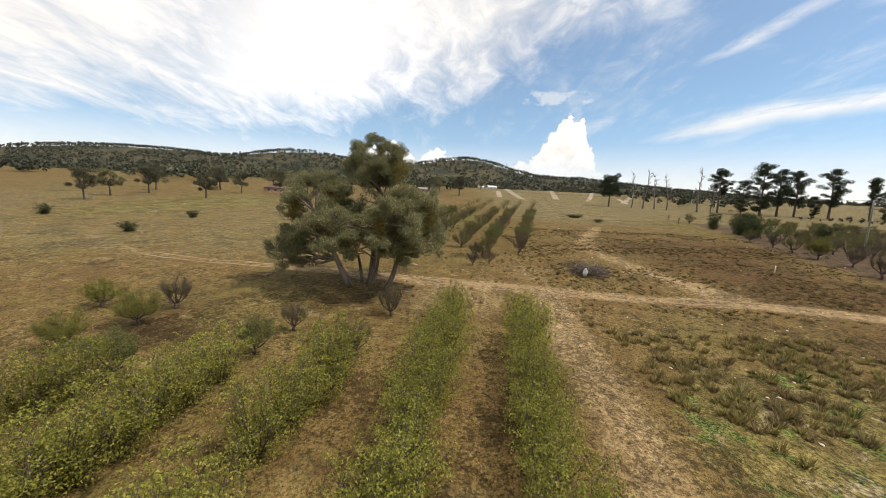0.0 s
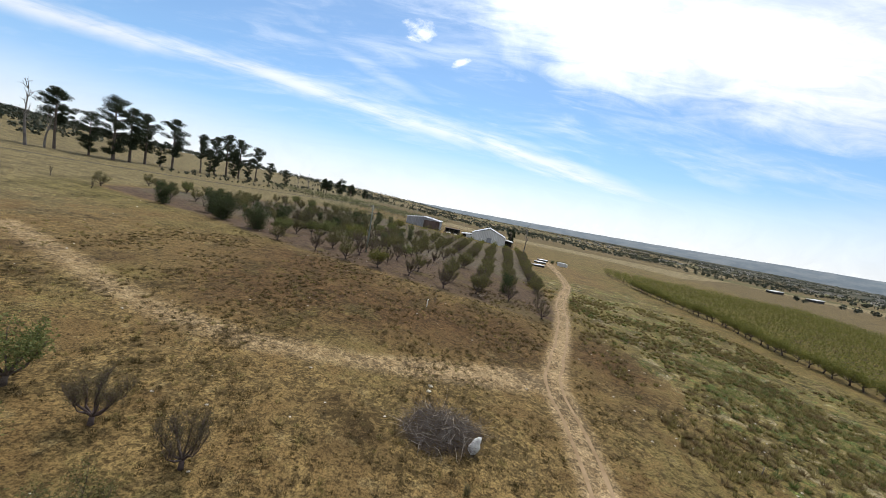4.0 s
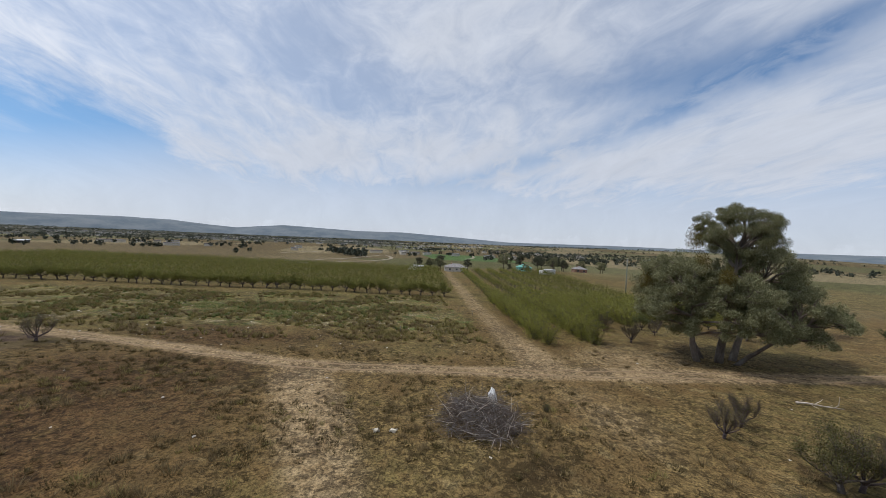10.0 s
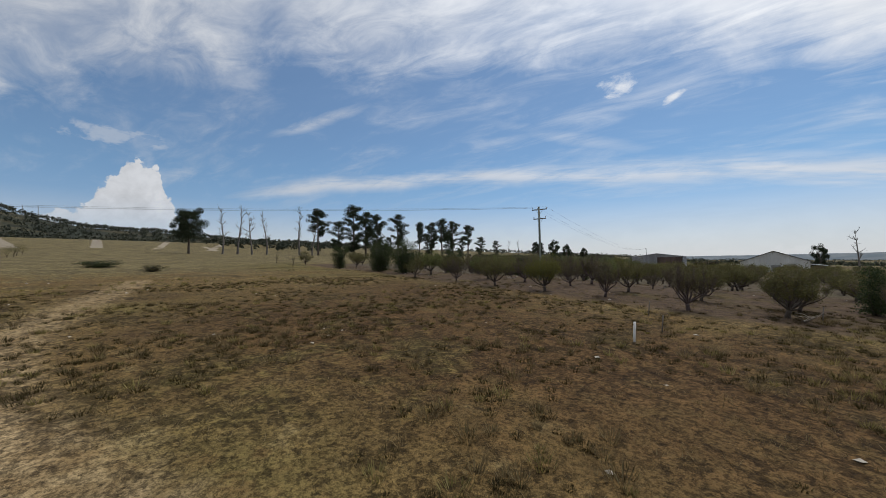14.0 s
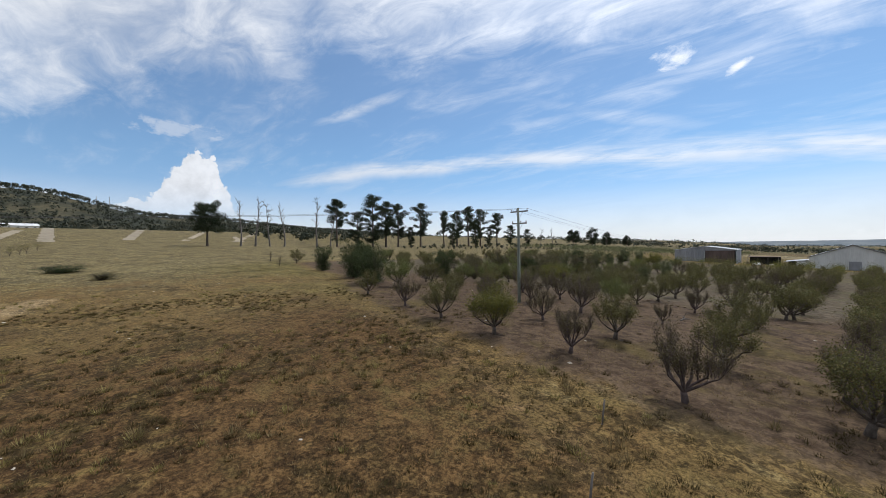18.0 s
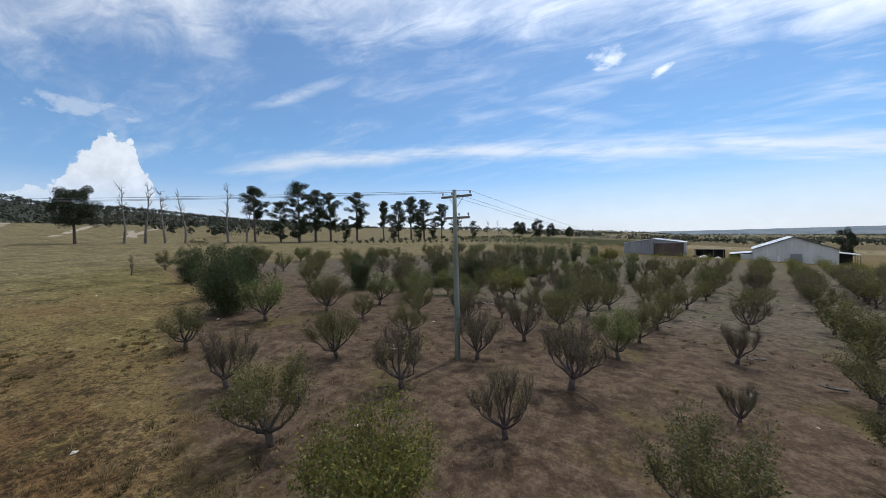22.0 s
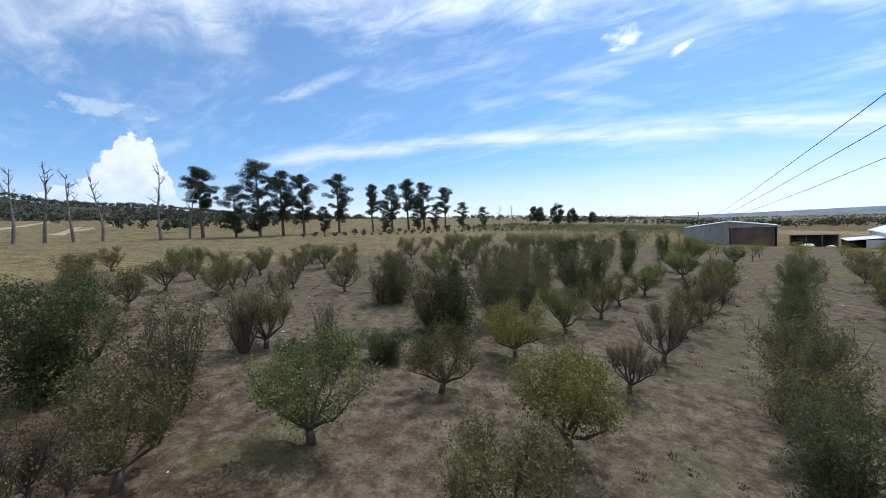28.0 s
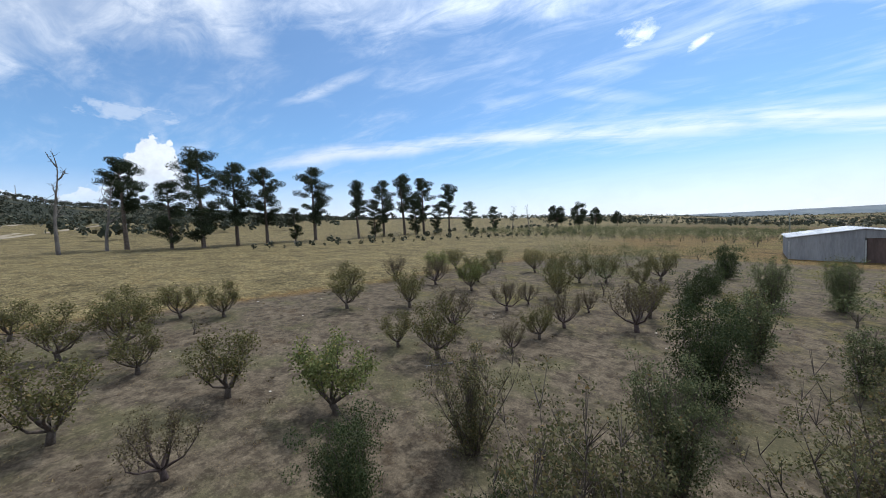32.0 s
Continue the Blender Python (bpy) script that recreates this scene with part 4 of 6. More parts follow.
plant_trees('olive', [(-4.6, 4.8, 2.9), (20.5, 7.2, 3), (14.2, 7.3, 2.8), (-18.5, 7.9, 2.5), (8.3, 8.2, 3), (-9.2, 11.9, 2.7), (-8.5, 18, 2.2), (22.1, 18.5, 2.9), (-14.8, 19.6, 2.1), (-19.9, 20.1, 3.1), (22.8, 21.7, 3.2), (15.4, 22, 2.9), (-23.6, 23, 2.8), (-12.3, 24.2, 3.1), (-68.8, 25.9, 3.2), (-8.9, 26.4, 2.5), (23.6, 26.5, 3.1), (-0.7, 27.7, 3), (5.1, 28, 2.6), (-36.7, 31.2, 3.3), (17.8, 31.8, 3.3), (-57.5, 32.8, 3.3), (18.5, 33, 3), (-2.3, 33.5, 2.6), (-20.3, 34, 3.2), (-5.5, 35.1, 2.5), (5.9, 35.1, 3.2), (-31.9, 35.8, 3.3), (-0.3, 36.6, 3.3), (-44.4, 37.9, 3.3)])
plant_trees('olive', [(19.5, 39.7, 3.3), (-56.1, 40.3, 3.3), (-48.1, 41.6, 3.3), (-65, 41.8, 3.3), (6.6, 42.7, 3.3), (-68.4, 42.8, 3.3), (-28.9, 43.2, 3.3), (0.8, 43.6, 3.3), (-17, 44.7, 3.1), (19.6, 45.2, 3.3), (-54.4, 46.6, 3.3), (-74.7, 47.2, 3.2), (-3.8, 48, 3.1), (-47.8, 48.8, 3.3), (-59.1, 51.4, 2.5), (8.3, 51.4, 3.3), (-49.6, 51.4, 3.3), (3.4, 54.2, 3.1), (-3.1, 55.4, 3.3), (-69.3, 55.7, 3), (-63.3, 56.2, 3), (-56.6, 58.4, 3.2), (21.8, 58.9, 3.3), (3.7, 59.4, 3.3), (-52.9, 60.8, 2.6), (-8.1, 61.9, 3.3), (-43.7, 62.4, 3.3), (-63.1, 62.7, 2.8), (-14, 63.5, 3.3), (-55.4, 64.2, 3.3)])
plant_trees('olive', [(-48.9, 66.6, 2.6), (-54.6, 67.4, 3.3), (-41.7, 68.4, 3.3), (-59.6, 68.8, 3.3), (-13.5, 69.2, 2.8), (-59.6, 72.3, 2.9), (-56.9, 74.7, 2.9), (6.2, 77.7, 3.3), (-39.5, 78.6, 2.3), (-5.5, 78.6, 3.3), (-36.2, 78.8, 3.3), (11.9, 80, 3.3), (-50.1, 82.8, 3.3), (-5.8, 83.4, 3.3), (-32.2, 85.6, 2.3), (-45.7, 86.8, 3.3), (-56.6, 88.6, 3.1), (-35.2, 98.2, 3.3), (-47.1, 101.8, 3.3), (-36.2, 108.7, 3.3), (-39.5, 109.7, 3.3), (-29.4, 110, 3), (-56.3, 110, 3), (-33.4, 110.4, 3.3), (-51, 113.5, 3), (-44.3, 113.7, 3.3), (-28.1, 116.4, 3.3)])
plant_trees('bare', [(12.7, -53.4, 1.9), (6.5, -52.7, 2.3), (11.4, -51, 1.8), (29.7, -2.6, 2.2), (13.4, 0.7, 3.1), (30.4, 2.6, 2.2), (7.1, 3.3, 2.6), (25.2, 4, 2.6), (-10.7, 6.4, 2.6), (2.3, 9.6, 2.5), (-3.6, 10.9, 2.8), (32.4, 11, 2.2), (3.2, 15.5, 3.2), (9.7, 16.3, 1.6), (-2.5, 16.6, 2.9), (-1.6, 22.1, 3.1), (-7.1, 23.4, 2.9), (10.7, 26.9, 2.4), (-6.2, 28.7, 2.1), (-19.3, 32, 2.9), (24.4, 32.7, 2.8), (13, 41.6, 3.2), (-10, 50.2, 2.3), (-40.5, 51.2, 3.1), (-51.8, 53.9, 2.6), (-9, 55.9, 3), (-45.4, 56, 2.5), (-39.2, 58.1, 3.2), (-37.5, 64.5, 2.3), (-32.7, 82.3, 2)])
plant_trees('bare', [(-38, 83.3, 3.2), (-31.6, 89.3, 2.7), (-37.5, 91, 2.6), (-37, 94.7, 2), (-31.3, 95, 1.9)])
plant_trees('green', [(-20.6, 14.6, 3.3), (4.4, 22.5, 3), (-18.8, 26.1, 3), (-17.1, 30.1, 3.3), (-18.1, 38.6, 3.3), (-67.4, 52.7, 3.3), (-15.1, 57.7, 3.3), (-36, 70.8, 3.3), (-12.2, 75.9, 2.9), (-11.8, 83, 2.5), (-9.1, 88.8, 3.3), (-4.7, 91.5, 2.7), (-54.8, 103.1, 3.3), (-2.9, 106, 3)])
plant_trees('yellow', [(1.5, 3.5, 3.2), (-10.9, 43.8, 3.4), (-16.1, 51.1, 2.9), (-10, 94.4, 2.9), (-8.4, 105.7, 4.1)])
plant_trees('sapling', [(-65.3, 20, 2.4), (-78.7, 24, 2.4), (-6, 32.2, 1.3), (-50.4, 35, 2.3), (-25.6, 63.7, 2.4), (-53.9, 71.3, 1.4)])
plant_trees('dense', [(25.4, 10.2, 3.4), (-25.8, 14.2, 5.2), (-35.5, 18.6, 5.2), (-51.2, 22.1, 4.7), (-41.8, 25.3, 5.1), (-29.3, 34.1, 4.7), (-32.6, 59.3, 3.7), (-31, 67.5, 2.8), (-26, 68.1, 2.4), (-17.2, 70.2, 2.7), (-22.3, 82.1, 4.5), (-23.8, 102.1, 3.1), (-22.5, 110.8, 3), (-21.2, 123.5, 3.9)])
plant_trees('tall', [(-24.2, 36.8, 4.2), (-3.8, 51.1, 3.9), (-23.4, 52.4, 4.6), (-32.2, 56.5, 3.2), (-20, 56.6, 4.6), (-31.1, 57.9, 4.5), (-20.2, 62.2, 4.6), (-19.9, 66.9, 2.6), (-24.4, 67.6, 4.6), (-23.7, 69.5, 4.4), (-29.5, 72.3, 3.8), (-18.9, 72.5, 4.5), (-17.3, 77.1, 4.4)])
plant_trees('leafy', [(-4.4, 43.7, 3.3), (-2, 64.3, 3.7), (-22.8, 74.6, 4.2), (-0.3, 76, 4.1), (-15.7, 87.8, 3.2), (-20, 89.8, 4), (-17.9, 106.1, 4.2), (-12.8, 108.4, 4.2)])
plant('dense', -21.4, 52.4, 3.8, broad=1.3)
plant_trees('brown', [(-29.2, 42.0, 3.8), (-26.3, 45.6, 2.6), (-18.6, 71.6, 3.6), (-22.4, 70.2, 2.2), (-24.0, 62.6, 3.4), (-21.8, 64.8, 2.4)])
for x, y, h in ((-23.6, 44.2, 1.5), (-21.6, 46.0, 1.6), (-25.2, 42.6, 1.3), (-20.0, 47.6, 1.2)):
    plant('dense', x, y, h, 'orchard scrub', 1.9)


# the rest of the first orchard, row by row
ROW_SLOPE = 0.15
spare = []
for row in range(-14, 5):
    for j in range(0, 26):
        y = 2.5 + 5.9 * j + float(rng.uniform(-0.7, 0.7))
        x = 10.0 + 6.0 * row + ROW_SLOPE * (y - 20) + float(rng.uniform(-0.5, 0.5))
        if bound(np.array(x), np.array(y)) < 0.55 or rng.random() < 0.10:
            continue
        if min((x - px) ** 2 + (y - py) ** 2 for px, py in PLANTED) < 19.0 or (y > 138 and x > -18):
            continue
        if (x < 12 and y < 32) or (x < -12 and y < 62) or (x < -28 and 62 < y < 92):
            continue
        spare.append((x, y))
spare += [(x + 0.44 + float(rng.uniform(-0.4, 0.4)), y + 2.95 + float(rng.uniform(-0.4, 0.4))) for x, y in spare if x > 17 and y < 130]
for x, y in spare:
    if y < 100:
        plant(str(rng.choice(["olive", "bare", "bare", "olive", "green"] if x < 2 else ["bare", "olive", "olive"])), x, y, float(rng.uniform(2.5, 3.2) if y < 62 else rng.uniform(2.9, 3.8)))
joined_trees("orchard_far_rows", [s for s in spare if s[1] >= 100 and s[0] > -13], "yellow", "bright yellow-green far rows of the orchard before the barn", 420, 0.15, 3.2, 3.2)
joined_trees("orchard_far_rows", [s for s in spare if s[1] >= 100 and s[0] <= -13], "leafy", "dark leafy far rows of the orchard beside the pasture", 520, 0.17, 3.6, 4.8)
joined_trees("orchard_north_rows", [(x + float(rng.uniform(-0.8, 0.8)), y + float(rng.uniform(-0.8, 0.8))) for i in range(17) for j in range(23) for x, y in ((-112 + 6.5 * i + 0.15 * 6 * j, 192 + 6.0 * j),) if rng.random() > 0.12], "leafy", "leafy far rows of the orchard beyond the barn", 210, 0.26, 3.4, 4.6)
joined_trees("orchard_west_edge", [(-123 + 0.08 * 4.6 * i + float(rng.uniform(-1, 1)), 148 + 4.6 * i) for i in range(10)], "olive", "thin far row of small trees along the pasture", 90, 0.25, 2.4)
joined_trees("orchard_edge_row", [(-112 + 4.2 * i + float(rng.uniform(-1, 1)), 205 + float(rng.uniform(-3, 3)) + 0.1 * i) for i in range(18)], "olive", "far thin row of small trees at the pasture edge", 60, 0.25, 2.2)

# the western rows: five long rows of small olive trees
for sy, lean, first in ((-67.0, -0.175, 1.0), (-61.4, -0.184, 2.0), (-55.0, -0.2, 0.0), (-50.2, -0.212, 6.8), (-44.6, -0.222, 2.0)):
    far = []
    for j in range(26):
        x = first - 5.6 * j + float(rng.uniform(-0.6, 0.6))
        y = sy + lean * x + float(rng.uniform(-0.4, 0.4))
        if j and rng.random() < 0.10:
            continue
        if x > -62:
            plant(str(rng.choice(["olive", "olive", "green", "bare"])), x, y, float(rng.uniform(2.5, 3.3)), "western orchard rows")
        else:
            far.append((x, y))
    joined_trees("orchard_west_row", far, "olive", "far end of a row of small olive trees", 230, 0.17, 2.9, 3.6)

# the rows beside the lane: close bushy rows with thin bare trees near their western end
for k in range(7):
    far = []
    for j in range(78):
        x = 33.4 + 0.4 * k + 1.75 * j + float(rng.uniform(-0.3, 0.3))
        y = -50.3 - 5.5 * k - (0.12 + 0.006 * k) * (x - 33.5) + float(rng.uniform(-0.4, 0.4))
        if x > 72:
            far.append((x, y))
            continue
        thin = k >= 2 and x < 43 + 1.2 * (k - 2)
        if thin and (j % 2 or rng.random() < 0.3):
            continue
        if not thin and rng.random() < 0.06:
            continue
        h = float(rng.uniform(1.9, 2.5) if thin else rng.uniform(2.6, 3.2))
        plant(str(rng.choice(["green", "olive", "bare", "yellow"])) if thin else "hedge", x, y, h, "rows beside the lane")
    joined_trees("orchard_lane_row", far, "row", "close yellow-green orchard row beside the lane", 190, 0.21, 2.8, 3.5)

# the eastern block: its western edge tree by tree, the rest as one
edge, rest = [], []
for i in range(66):
    y = -45.0 + 2.6 * i
    x0 = float(np.interp(y, (-47, -31, -8, 15, 37, 71, 111, 130), (78, 81, 85.5, 86, 90, 88, 91, 98)))
    for j in range(24):
        x = x0 + 4.4 * j + float(rng.uniform(-0.4, 0.4))
        yy = y + float(rng.uniform(-0.4, 0.4)) - 0.095 * (x - 78) * max(0.0, 1 - (y + 45) / 90)
        (edge if j < 1 and i < 50 else rest).append((x, yy))
for x, y in edge:
    plant("row", x, y, float(rng.uniform(2.6, 3.4)), "eastern orchard block")
joined_trees("orchard_east_block", rest, "row", "wide yellow-green orchard block of close rows", 110, 0.30, 3.2, 4.2)


# ---- the great gum tree beside the track ----
def gum_tree():
    r = np.random.default_rng(5)
    t = thing("gum_tree", 26.0, -65.0, "large spreading grey-green gum tree with several trunks beside the track", "gum tree")
    # the crown: a narrow dome over skirts that hang low to the north and south, with a lighter middle
    masses = ((-1.7, 0.4, 3.3, 2.9, 10.7, 14.5, 16), (0.2, -4.9, 3.4, 3.2, 4.4, 11.0, 20), (0.6, 4.6, 3.4, 2.9, 3.6, 10.0, 19), (0.2, -7.6, 2.6, 1.8, 2.2, 5.0, 7), (4.4, 3.2, 2.2, 2.2, 4.2, 8.6, 8),
              (-4.8, -3.6, 2.0, 2.4, 3.4, 7.6, 8), (-4.4, 1.8, 2.0, 2.4, 3.4, 8.6, 9), (4.2, -1.8, 1.8, 2.2, 4.2, 7.6, 7), (-0.4, 0.2, 2.6, 2.6, 5.4, 9.0, 8))
    lobes = []
    for cx, cy, rx, ry, low, high, n in masses:
        for q in range(n):
            h = 1 - 2 * (q + 0.5) / n
            a = 2.4 * q + r.uniform(-0.3, 0.3)
            w = math.sqrt(1 - h * h) * r.uniform(0.7, 1.0)
            lobes.append((cx + math.cos(a) * w * rx, cy + math.sin(a) * w * ry, (low + high) / 2 + h * (high - low) / 2, r.uniform(1.15, 1.6), r.uniform(1.0, 1.5)))
    centres = []
    for cx, cy, cz, rad, tall in lobes:
        for _ in range(8):
            u = r.normal(size=3)
            u = u / np.linalg.norm(u) * r.uniform(0.55, 1.0)
            centres.append((cx + u[0] * rad * 0.85, cy + u[1] * rad * 0.85, max(1.0, cz + u[2] * tall * 0.8)))
    centres = np.array(centres)
    stems = [((-0.2, 0.2), (-1.5, 0.2, 11.6), 0.40), ((0.2, -1.6), (0.4, -3.4, 7.6), 0.38), ((0.4, 1.9), (0.4, 3.0, 6.8), 0.32), ((1.2, 0.6), (2.6, 1.6, 6.0), 0.22), ((-0.9, -0.6), (-3.0, -1.6, 5.6), 0.24)]
    spines = []
    for (bx, by), d, rad in stems:
        spine = crooked((bx, by, -0.4), d, np.linalg.norm(d), 7, r, 0.09, 0.01)
        spines.append((spine, rad, Shape().tube(spine, np.linspace(rad, 0.08, 8), 9, True)))
    for cx, cy, cz, rad, tall in lobes:
        # one limb from the nearest stem to each lobe, with forks
        goal = np.array((cx, cy, cz))
        best = min(((np.linalg.norm(goal - s[k]) + 0.9 * max(0.0, s[k][2] - cz + 1.0), i, k) for i, (s, _, _) in enumerate(spines) for k in range(3, 8)))
        s, rad0, sh = spines[best[1]]
        start = s[best[2]]
        limb = np.array([start, start * 0.65 + goal * 0.35 + r.normal(size=3) * 0.25, start * 0.3 + goal * 0.7 + r.normal(size=3) * 0.25, goal])
        sh.tube(limb, (rad0 * 0.45, rad0 * 0.36, rad0 * 0.25, 0.03), 6, False)
        near = centres[np.argsort(np.linalg.norm(centres - goal, axis=1))[:7]]
        for q in near:
            a = limb[r.integers(1, 4)]
            sh.tube([a, (a + q) / 2 + r.normal(size=3) * 0.15, q], (0.045, 0.03, 0.008), 4, False)
    for spine, rad, sh in spines:
        part("trunk", sh, M_GUMBARK, t, "", True)
    size = r.uniform(0.42, 0.85, len(centres))
    high = centres[:, 2] > 11.0
    # the dome that the flight brushes past has slender single leaves, the skirts small sprays
    for pick, per, leaf, wide in ((high, 1300, 0.15, 0.024), (~high, 340, 0.21, 0.055)):
        c = np.repeat(centres[pick], per, 0)
        u = r.normal(size=c.shape)
        u = u / np.linalg.norm(u, axis=1)[:, None] * (r.uniform(0, 1, len(c)) ** 0.5)[:, None] * np.repeat(size[pick], per)[:, None]
        part("crown", Shape().leaves(c + u * (1.0, 1.0, 0.78), leaf, wide, r, 0.8), LEAF["gum"], t)
    # hanging clumps of mistletoe
    for cx, cy, cz, s in ((0.4, 3.0, 12.0, 1.2), (-2.8, -1.4, 12.6, 0.9), (1.8, -3.2, 9.2, 0.9), (2.4, -6.6, 8.0, 0.9), (-2.8, -5.4, 7.8, 0.8), (2.4, 6.4, 7.6, 1.0), (5.2, 2.2, 6.4, 0.75), (0.6, -8.2, 5.2, 0.7), (-3.4, 3.0, 8.4, 0.9), (-1.0, 3.4, 9.6, 0.9)):
        n = 1300
        u = r.normal(size=(n, 3))
        u = u / np.linalg.norm(u, axis=1)[:, None] * (r.uniform(0, 1, n) ** 0.45)[:, None]
        part("mistletoe", Shape().leaves(u * (s * 0.8, s * 0.8, s * 1.4) + (cx, cy, cz), 0.19, 0.045, r, 1.6), LEAF["mistletoe"], t, "drooping yellow-brown mistletoe clump")
    return t


gum_tree()


# ---- far trees: pines, dead trees, round trees, gums ----
def clumps(centres, radii, per, leaf, r, squash=0.7, droop=0.0):
    c = np.repeat(np.array(centres, float), per, 0)
    s = np.repeat(np.array(radii, float), per)[:, None]
    u = r.normal(size=c.shape)
    u = u / np.linalg.norm(u, axis=1)[:, None] * (r.uniform(0, 1, len(c)) ** 0.45)[:, None]
    return Shape().leaves(c + u * s * (1, 1, squash), leaf, leaf * 0.55, r, droop)


def pine_model(seed, clear=0.35, full=1.0, heavy=1.0):
    """A tall pine, ten metres high before scaling: bare lower trunk, irregular tiers of dark needles."""
    r = np.random.default_rng(seed)
    wood = Shape()
    spine = crooked((0, 0, -0.3), (0.15 * r.normal(), 0.15 * r.normal(), 10.0), 9.8, 6, r, 0.02)
    wood.tube(spine, np.linspace(0.24, 0.05, 7), 6, False)
    cs, rs = [], []
    for i in range(int(30 * full)):
        h = clear + (0.97 - clear) * (i + r.uniform(0, 1)) / int(30 * full)
        s = (h - clear) / (1.0 - clear)
        reach = 2.2 * full * (1.0 - s ** 4.5) ** 0.6 * (0.5 + 0.5 * min(1.0, s * 3.5)) * r.uniform(0.3, 1.1)
        a = r.uniform(0, 6.28)
        p = np.array((math.cos(a) * reach, math.sin(a) * reach, h * 10))
        root = np.array((0, 0, h * 10 - 0.7))
        wood.tube([root, p], (0.06, 0.02), 3, False)
        cs += [p, root + (p - root) * 0.55]
        rs += [r.uniform(0.6, 1.1) * heavy, r.uniform(0.5, 0.9) * heavy]
    cs += [np.array((0, 0, 9.6)), np.array((0.5, 0.3, 9.2)), np.array((-0.5, -0.2, 9.1))]
    rs += [0.7, 0.8, 0.8]
    return wood.mesh("trunk", M_BARK, True), clumps(cs, rs, 260, 0.16, r, 0.6).mesh("crown", LEAF["pine"])


def dead_model(seed):
    r = np.random.default_rng(seed)
    wood = Shape()
    spine = crooked((0, 0, -0.3), (0.1 * r.normal(), 0.1 * r.normal(), 10.0), 10.0, 7, r, 0.05)
    wood.tube(spine, np.linspace(0.24, 0.03, 8), 6, False)
    for i in range(3, 8):
        for _ in range(3):
            a = r.uniform(0, 6.28)
            limb = crooked(spine[i], (math.cos(a), math.sin(a), r.uniform(0.6, 1.8)), r.uniform(0.9, 2.4), 3, r, 0.2, 0.1)
            wood.tube(limb, (0.08, 0.06, 0.04, 0.012), 4, False)
            for _ in range(2):
                tw = crooked(limb[2], r.normal(size=3) + (0, 0, 0.6), 0.8, 2, r, 0.3)
                wood.tube(tw, (0.03, 0.02, 0.006), 3, False)
    return wood.mesh("trunk", M_DEAD, True)


def round_model(seed, leaf_key="pine", lobes=26, open_foot=0.25):
    """A broad round-headed tree, ten metres high before scaling."""
    r = np.random.default_rng(seed)
    wood = Shape()
    wood.tube(crooked((0, 0, -0.3), (0, 0, 1), 4.2, 3, r, 0.05), (0.34, 0.28, 0.24, 0.2), 7, False)
    cs, rs = [], []
    for _ in range(lobes):
        a, h = r.uniform(0, 6.28), r.uniform(open_foot, 0.95)
        reach = 4.2 * math.sqrt(max(0.02, 1 - ((h - 0.55) / 0.5) ** 2)) * r.uniform(0.3, 0.95)
        p = np.array((math.cos(a) * reach, math.sin(a) * reach, h * 10))
        wood.tube(crooked((0, 0, 3.4), p - (0, 0, 3.4), np.linalg.norm(p - (0, 0, 3.4)), 3, r, 0.1), (0.14, 0.1, 0.06, 0.03), 4, False)
        cs.append(p)
        rs.append(r.uniform(0.9, 1.6))
    return wood.mesh("trunk", M_BARK, True), clumps(cs, rs, 420, 0.26, r, 0.75, 0.2).mesh("crown", LEAF[leaf_key])


def stand(name, x, y, h, meshes, label, category, group="", sink=0.0, z=None, wide=1.0):
    t = thing(name, x, y, label, category, group, float(rng.uniform(0, 6.28)), (gz(x, y) if z is None else z) - sink, h / 10.0)
    t.scale = (h / 10.0 * wide, h / 10.0 * wide, h / 10.0)
    for n, me in zip(("trunk", "crown"), meshes):
        part(n, me, None, t)
    return t


PINES = [pine_model(41, 0.45, 1.0, 0.75), pine_model(42, 0.12, 1.15, 0.9), pine_model(43, 0.28, 1.0, 0.8), pine_model(44, 0.42, 0.85, 0.75)]
for x, y, h, v in ((-147.5, 89.1, 22.0, 0), (-141.4, 97.2, 16.7, 1), (-136.4, 103.2, 24.7, 1), (-137.4, 112.7, 22.4, 2), (-137.9, 122.1, 22.0, 2), (-137.4, 139.4, 23.6, 2), (-138.1, 132.1, 10.5, 1),
                   (-132.5, 155.1, 20.0, 3), (-133.0, 164, 13.5, 1), (-133.9, 169.7, 21.1, 2), (-134.7, 183.3, 24.4, 3), (-133, 189, 14.0, 1), (-132.8, 194.4, 23.8, 2), (-129.1, 209.7, 22.0, 3), (-130.5, 202, 13, 1),
                   (-125.3, 222.4, 14.6, 1), (-119.5, 237.4, 12.5, 1)):
    stand("pine_tree", x, y, h * 1.1, PINES[v], "tall dark pine at the edge of the pasture", "pine", "pine windbreak", wide=1.05)
DEADS = [dead_model(61), dead_model(62), dead_model(63)]
for i, (x, y, h) in enumerate(((-158.6, 47.3, 19.5), (-156.8, 52.9, 19.6), (-154.8, 58.5, 19.2), (-152.6, 64.2, 18.4), (-144.0, 75.8, 21.1), (-146.7, 84.8, 17.5), (-114.3, 248.9, 13.2), (-108.9, 259.5, 13.5), (56.8, 143.0, 14.8))):
    stand("dead_tree", x, y, h, (DEADS[i % 3],), "bare grey dead tree with broken limbs", "dead tree", "dead trees")
ROUNDS = [round_model(71, "pine", 40, 0.34), round_model(72, "pine", 40, 0.2)]
